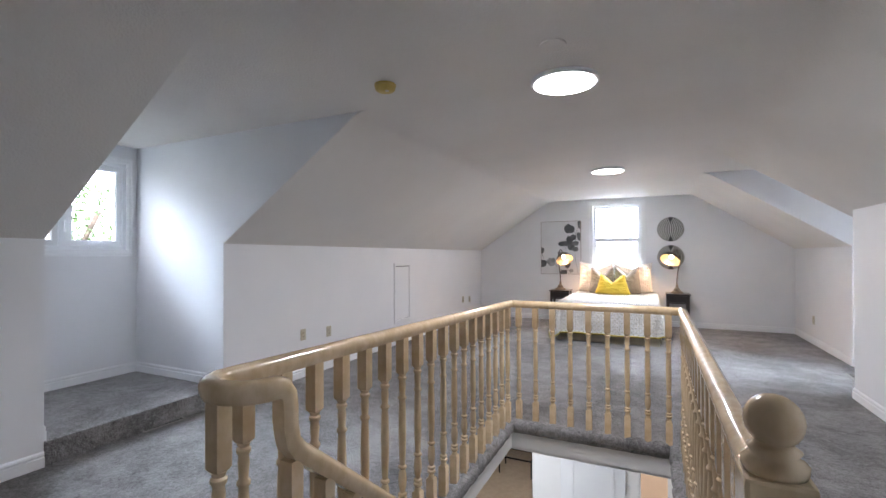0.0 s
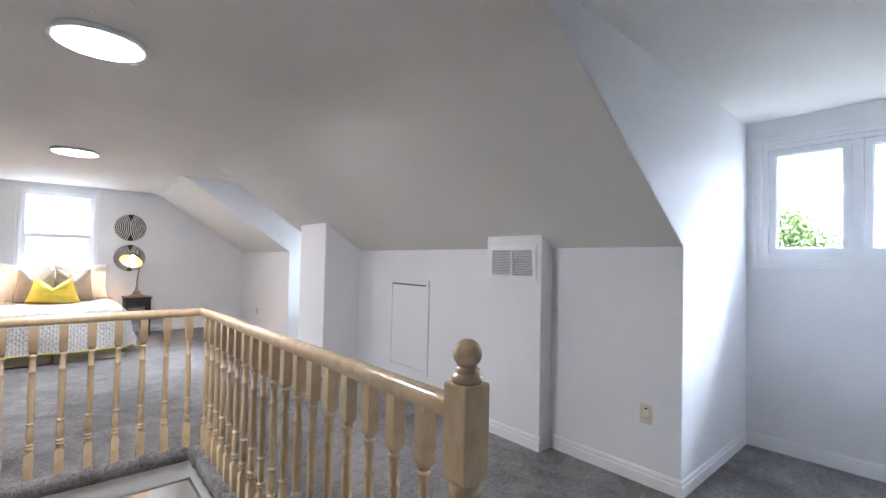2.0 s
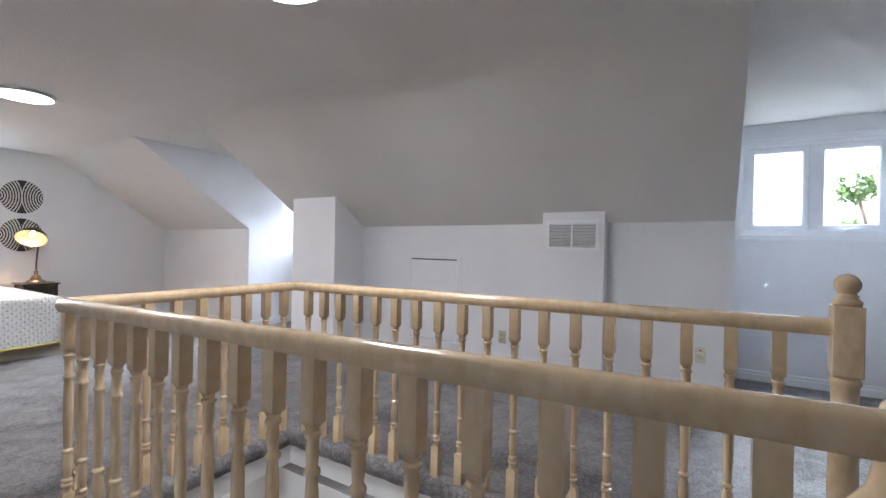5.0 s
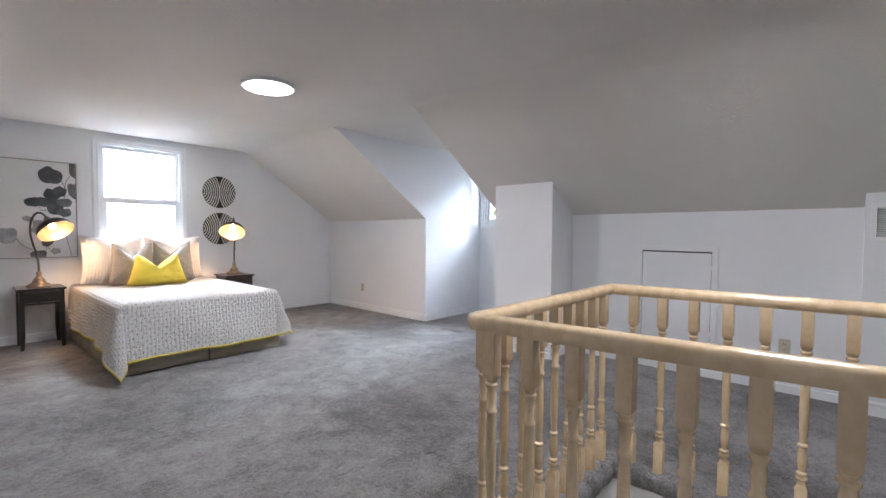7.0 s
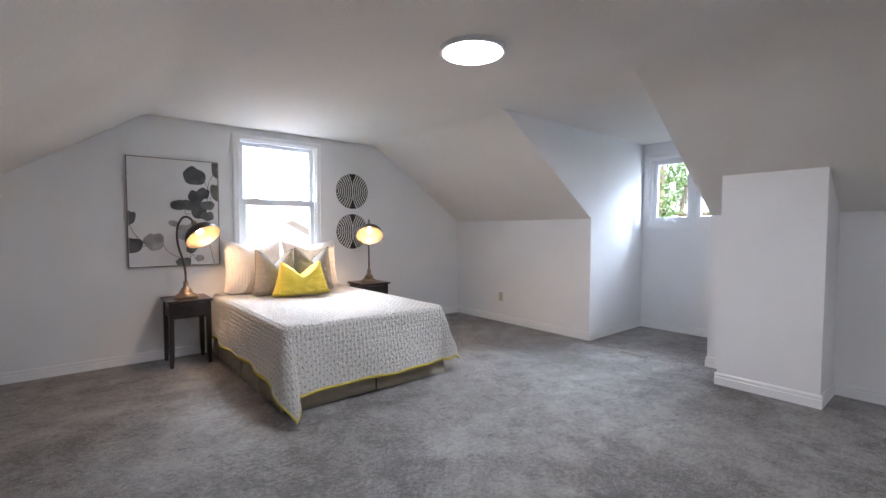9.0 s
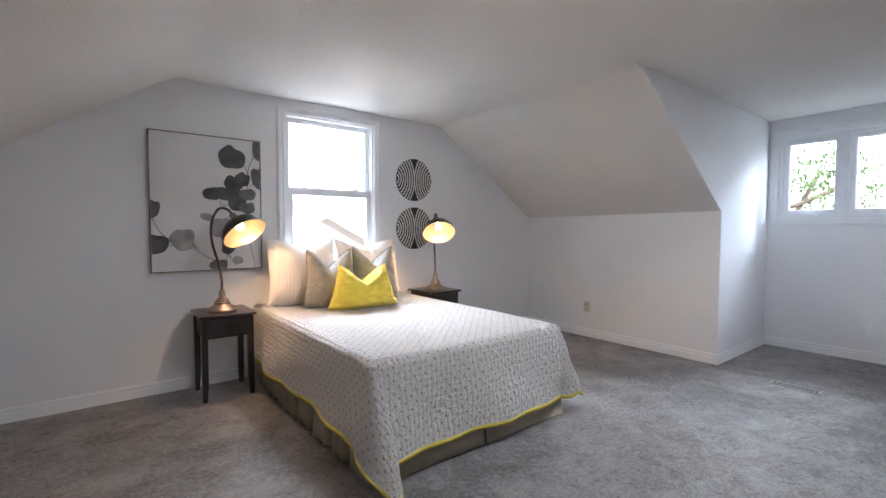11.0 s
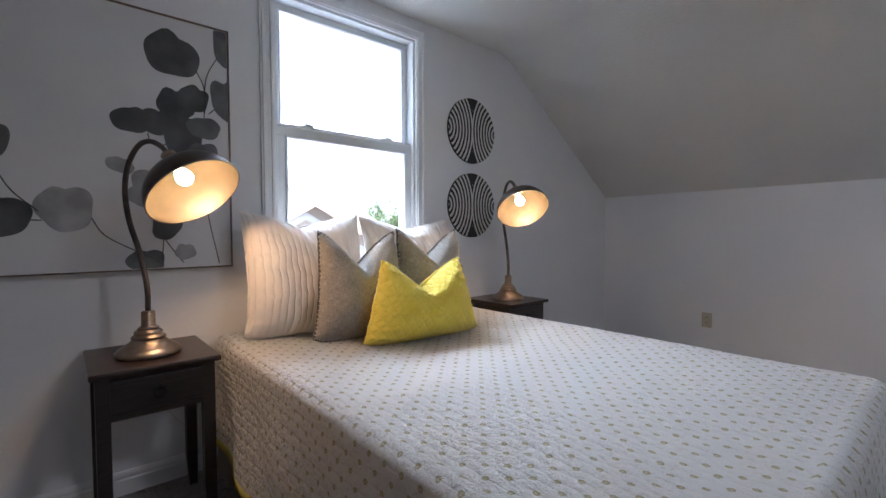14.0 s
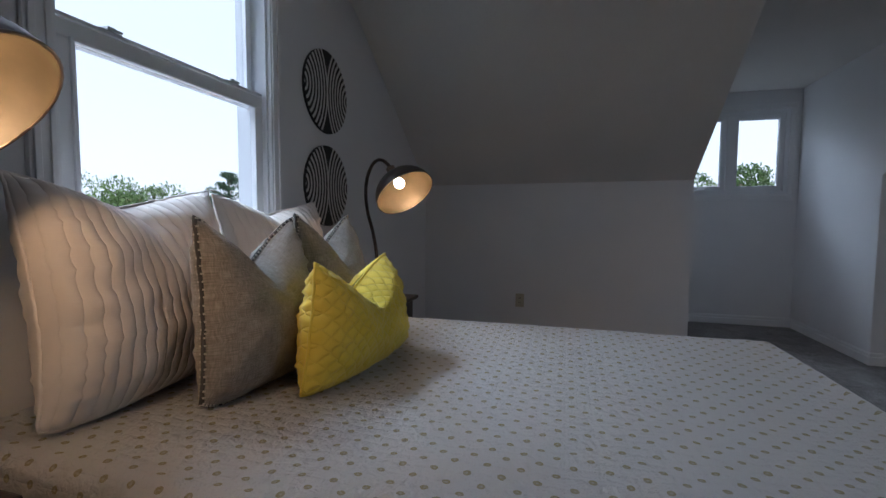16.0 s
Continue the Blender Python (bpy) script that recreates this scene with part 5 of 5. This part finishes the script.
sharp(part("plate", lathe(bmesh.new(), [(0, -0.001), (0.066, -0.001), (0.064, -0.008), (0, -0.010)], 32), CEIL, jb), 40)


def outlet(m, label, mat, dial=False):
    """A wall plate; local -y faces the room."""
    o = thing("wall_outlet", m, label, "outlet", "wall outlets")
    part("plate", boxes((-0.036, 0.036, -0.006, 0, -0.058, 0.058)), mat, o, bevel=0.002)
    if dial:
        sharp(part("dial", lathe(bmesh.new(), [(0.024, 0.006), (0.024, 0.016), (0.02, 0.019), (0, 0.019)], 24, pose(0, 0, 0, 90)), mat, o, "round timer dial"), 40)
        part("dial_mark", boxes((-0.008, 0.008, -0.0075, -0.0055, 0.028, 0.036)), SLOT, o)
        return o
    for z in (-0.02, 0.02):
        sock = part("socket", boxes((-0.016, 0.016, -0.009, -0.005, z - 0.014, z + 0.014)), mat, o, bevel=0.003)
        part("slot", boxes((-0.008, -0.005, -0.0096, -0.0085, z - 0.006, z + 0.006), (0.005, 0.008, -0.0096, -0.0085, z - 0.006, z + 0.006)), SLOT, sock)
    return o


outlet(pose(RX, 8.378, 0.338, 0, 0, -90), "almond plastic double outlet low on the white wall", OUTLET)
outlet(pose(RX, 3.247, 0.35, 0, 0, -90), "almond plastic double outlet beside the boxed duct", OUTLET)
outlet(pose(RX, 1.664, 0.412, 0, 0, -90), "ivory wall timer with a round dial", OUTLETW, True)
outlet(pose(left_x(4.1) + 0.001, 4.11, 0.445, 0, 0, 88.5), "almond plastic double outlet on the western wall", OUTLET)
outlet(pose(left_x(4.5) + 0.001, 4.51, 0.418, 0, 0, 88.5), "small almond wall plate beside the double outlet", OUTLET)
outlet(pose(left_x(8.5) + 0.001, 8.28, 0.42, 0, 0, 88.5), "almond wall plate near the gable corner", OUTLET)
outlet(pose(left_x(8.75) + 0.001, 8.60, 0.395, 0, 0, 88.5), "second almond wall plate near the gable corner", OUTLET)


def access_panel(m, w, h, label, top_gap):
    a = thing("access_panel", m, label, "access panel")
    bm = bmesh.new()
    ring_bar(bm, -w / 2 - 0.045, w / 2 + 0.045, -0.045, h + 0.045, 0.045, -0.014, 0)
    part("casing", bm, WALL, a, bevel=0.003)
    leaf = part("panel_door", boxes((-w / 2 + 0.004, w / 2 - 0.004, -0.010, -0.001, 0.004, h - top_gap)), WALL, a, bevel=0.002)
    part("gap", boxes((-w / 2, w / 2, -0.002, -0.0005, 0, h)), SLOT, a)
    for z in (h * 0.16, h * 0.84):
        part("hinge", boxes((w / 2 - 0.012, w / 2 + 0.006, -0.017, -0.0105, z - 0.02, z + 0.02)), WALL, leaf)
    return a


access_panel(pose(RX, 4.016, 0.232, 0, 0, -90), 0.55, 0.817, "white painted attic access panel with a dark gap above", 0.012)
access_panel(pose(left_x(6.1), 6.10, 0.345, 0, 0, 88.5), 0.36, 0.77, "narrow white painted access panel in the western wall", 0.010)

# return air grille
g = thing("air_grille", pose(2.098, 2.593, 1.16, 0, 0, -90), "white painted metal return air grille with two louvred halves", "air grille")
bm = bmesh.new()
ring_bar(bm, -0.22, 0.22, 0, 0.25, 0.03, -0.012, 0)
bmesh.ops.create_cube(bm, size=1, matrix=Matrix.LocRotScale((0, -0.006, 0.125), None, (0.012, 0.012, 0.19)))
part("grille_frame", bm, TRIM, g, bevel=0.002)
part("backing", boxes((-0.19, 0.19, -0.0015, -0.0005, 0.03, 0.22)), SLOT, g)
bm = boxes((-0.09, 0.09, -0.0010, 0.0010, -0.0048, 0.0048))
sl_me = bpy.data.meshes.new("slat")
bm.transform(pose(0, 0, 0, 38))
bm.to_mesh(sl_me)
bm.free()
sl_me.materials.append(TRIM)
for hx in (-0.0975, 0.0975):
    for k in range(16):
        ob = new("slat", sl_me)
        ob.parent = g
        ob.location = (hx, -0.0065, 0.036 + 0.0119 * k)


def register(m, label):
    r = thing("floor_register", m, label, "floor register", "floor registers")
    bm = bmesh.new()
    ring_bar(bm, -0.155, 0.155, -0.042, 0.042, 0.012, 0, 0.006)
    bm.transform(pose(0, 0, 0, -90) @ Matrix.Diagonal((1, -1, 1, 1)))
    part("register_frame", bm, BROWNMETAL, r)
    part("duct", boxes((-0.143, 0.143, -0.03, 0.03, 0.0004, 0.0012)), SLOT, r)
    me = register_bar
    for k in range(9):
        ob = new("bar", me)
        ob.parent = r
        ob.location = (-0.116 + 0.029 * k, 0, 0.003)
    return r


bm = boxes((-0.002, 0.002, -0.03, 0.03, -0.0012, 0.0012))
register_bar = bpy.data.meshes.new("bar")
bm.to_mesh(register_bar)
bm.free()
register_bar.materials.append(BROWNMETAL)
register(pose(2.18, 0.70, 0.004, 0, 0, 85), "metal floor register in the carpet before the dormer")
register(pose(2.06, 6.44, 0.004, 0, 0, 88), "metal floor register in the carpet before the northern dormer")
register(pose(-3.20, 2.66, 0.004, 0, 0, 86), "metal floor register in the carpet before the raised dormer floor")

# ---- outside ----
GZ = -5.6
tagged(part("ground", boxes((-400, 400, -400, 400, GZ - 0.5, GZ)), GRASS), "lawn and gardens around the houses", "ground", kind="structure")


def house(x, y, w, l, ridge, slope, label, window=True, turn=0):
    """A gabled house; its gable faces -y, ridge along y."""
    H = thing("neighbour_house", pose(x, y, GZ, 0, 0, turn), label, "house")
    eave = ridge - slope * w / 2 - GZ
    rz = ridge - GZ
    bm = bmesh.new()
    prism(bm, [(-w / 2, 0, 0), (w / 2, 0, 0), (w / 2, 0, eave - 0.1), (0, 0, rz - 0.12), (-w / 2, 0, eave - 0.1)], (0, l, 0))
    part("wall", bm, SIDING, H, "beige horizontal siding")
    for s in (-1, 1):
        bm = bmesh.new()
        o = 0.35
        prism(bm, [(0, -o, rz), (s * (w / 2 + o), -o, rz - slope * (w / 2 + o)), (s * (w / 2 + o), -o, rz - slope * (w / 2 + o) - 0.09), (0, -o, rz - 0.09)], (0, l + 2 * o, 0))
        part("roof", bm, SHINGLE, H, "grey shingle roof slope")
        bm = bmesh.new()
        prism(bm, [(0, -o - 0.03, rz - 0.02), (s * (w / 2 + o), -o - 0.03, rz - slope * (w / 2 + o) - 0.02), (s * (w / 2 + o), -o - 0.03, rz - slope * (w / 2 + o) - 0.42), (0, -o - 0.03, rz - 0.42)], (0, 0.028, 0))
        part("bargeboard", bm, FASCIA, H, "salmon-beige bargeboard")
        bm = bmesh.new()
        prism(bm, [(0, -0.02, rz - 0.50), (s * (w / 2), -0.02, rz - slope * (w / 2) - 0.50), (s * (w / 2), -0.02, rz - slope * (w / 2) - 0.62), (0, -0.02, rz - 0.62)], (0, 0.018, 0))
        part("gable_trim", bm, TRIM, H)
    if window:
        wn_ = part("window", boxes((-0.45, 0.45, -0.03, -0.002, rz - 2.6, rz - 1.5)), TRIM, H)
        part("pane", boxes((-0.4, 0.4, -0.036, -0.031, rz - 2.55, rz - 1.55)), SLOT, wn_)
    return H


house(1.40, 14.0, 6.8, 10, 1.86, 0.55, "neighbouring house with a beige gable, salmon bargeboards and a grey roof")
house(23.0, 0.3, 7.0, 9, 3.05, 0.42, "house across the street with a beige gable and salmon bargeboards", True, -90)
far = house(17.0, 29.0, 6.0, 9, 1.9, 0.5, "farther house with a beige gable among trees", False)
part("chimney", boxes((0.9, 1.6, 3, 3.7, 6.2, 8.0)), BRICK, far, "red brick chimney")


def leaf_cloud(bm, centers, count, size, rng, flat=0.35):
    for _ in range(count):
        c, r = rng.choice(centers)
        d = Vector((rng.gauss(0, 1), rng.gauss(0, 1), rng.gauss(0, 1)))
        d.normalize()
        p = c + Vector((d.x * r, d.y * r, d.z * r * 0.8)) * rng.uniform(0.55, 1.05)
        s = size * rng.uniform(0.6, 1.3)
        e = Euler((rng.uniform(0, 6.3), rng.uniform(0, 6.3), rng.uniform(0, 6.3)))
        pts = []
        for a, b in ((-1, 0), (-0.25, -flat), (0.55, -flat * 0.8), (1, 0), (0.5, flat * 0.9), (-0.3, flat)):
            q = Vector((a * s, b * s, 0.12 * s * (1 - a * a)))
            q.rotate(e)
            pts.append(bm.verts.new(p + q))
        bm.faces.new(pts)


def tree(x, y, top, spread, seed, label, n=2600, conifer=False):
    rng = random.Random(seed)
    T = thing("tree", (x, y, GZ), label, "tree")
    H = top - GZ
    trunk = bmesh.new()
    segs = [(0, 0, 0), (0.05 * spread, 0.03, H * 0.3), (-0.04 * spread, 0.06, H * 0.6), (0.02, 0, H * (0.97 if conifer else 0.8))]
    pts = curve_points(segs, 4)
    rings = []
    for i, p in enumerate(pts):
        r = (0.045 * spread + 0.09) * (1 - 0.85 * i / (len(pts) - 1))
        rings.append([trunk.verts.new(p + Vector((r * math.cos(2 * math.pi * k / 8), r * math.sin(2 * math.pi * k / 8), 0))) for k in range(8)])
    for a, b in zip(rings, rings[1:]):
        for k in range(8):
            trunk.faces.new((a[k], a[(k + 1) % 8], b[(k + 1) % 8], b[k]))
    centers = []
    if conifer:
        for lev in range(22):
            z = H * (0.22 + 0.77 * lev / 21 + rng.uniform(-0.012, 0.012))
            rr = spread * (1 - lev / 24) ** 0.8 * rng.uniform(0.6, 1.15)
            for k in range(6):
                a = rng.uniform(0, 6.28)
                for f in (0.35, 0.7, 1.0):
                    centers.append((Vector((rr * f * math.cos(a), rr * f * math.sin(a), z + 0.38 * f * f * rr)), 0.13 + 0.09 * spread * (1 - lev / 22)))
                tube(trunk, [(0, 0, z), (rr * math.cos(a), rr * math.sin(a), z + 0.36 * rr)], 0.02, 5)
    else:
        for k in range(13):
            a, f = rng.uniform(0, 6.28), rng.uniform(0.25, 0.95)
            c = Vector((spread * f * math.cos(a), spread * f * math.sin(a), H * rng.uniform(0.58, 0.93) - 0.25 * spread * f))
            centers.append((c, spread * rng.uniform(0.22, 0.42)))
            b0 = pts[rng.randrange(5, 10)]
            tube(trunk, curve_points([b0, b0.lerp(c, 0.5) + Vector((0, 0, -0.1 * spread)), c], 3), 0.018 * spread + 0.01, 5)
        centers.append((Vector((0, 0, H * 0.9)), spread * 0.35))
    part("trunk", trunk, BARK, T, smooth=True)
    crown = bmesh.new()
    leaf_cloud(crown, centers, n * 2, 0.065 if not conifer else 0.08, rng, 0.35 if not conifer else 0.13)
    part("crown", crown, NEEDLE if conifer else LEAF, T, "ragged leafy crown")
    return T


for x, y, top, spread, con, n in ((12.0, 10.6, 5.6, 3.2, False, 5000), (12.5, 3.1, 3.1, 1.5, False, 3000), (12.0, -2.2, 4.6, 1.7, False, 4200), (13.0, 6.6, 2.0, 2.0, True, 2600),
                                  (-13.0, 5.2, 4.2, 3.0, False, 4000), (-12.5, 1.2, 3.4, 2.6, False, 3000), (8.9, 14.8, 3.9, 2.0, True, 4600), (10.5, 17.5, 2.6, 1.8, False, 2600),
                                  (15.0, 20.0, 3.2, 2.4, False, 3000), (7.0, 26.0, 2.6, 2.4, False, 2400), (14.3, 22.0, 3.0, 2.2, True, 7500), (12.6, 28.5, 3.3, 2.6, False, 3200), (14.6, 25.6, 2.9, 2.2, False, 3200), (9.6, 22.5, 2.4, 1.9, False, 2600), (11.0, 24.0, 2.9, 2.0, False, 2400), (17.0, 12.0, 3.6, 2.6, False, 3000)):
    tree(x, y, top, spread, int(x * 7 + y * 13), "dark spreading conifer behind the houses" if con else "leafy broad-crowned garden tree in summer", n, con)
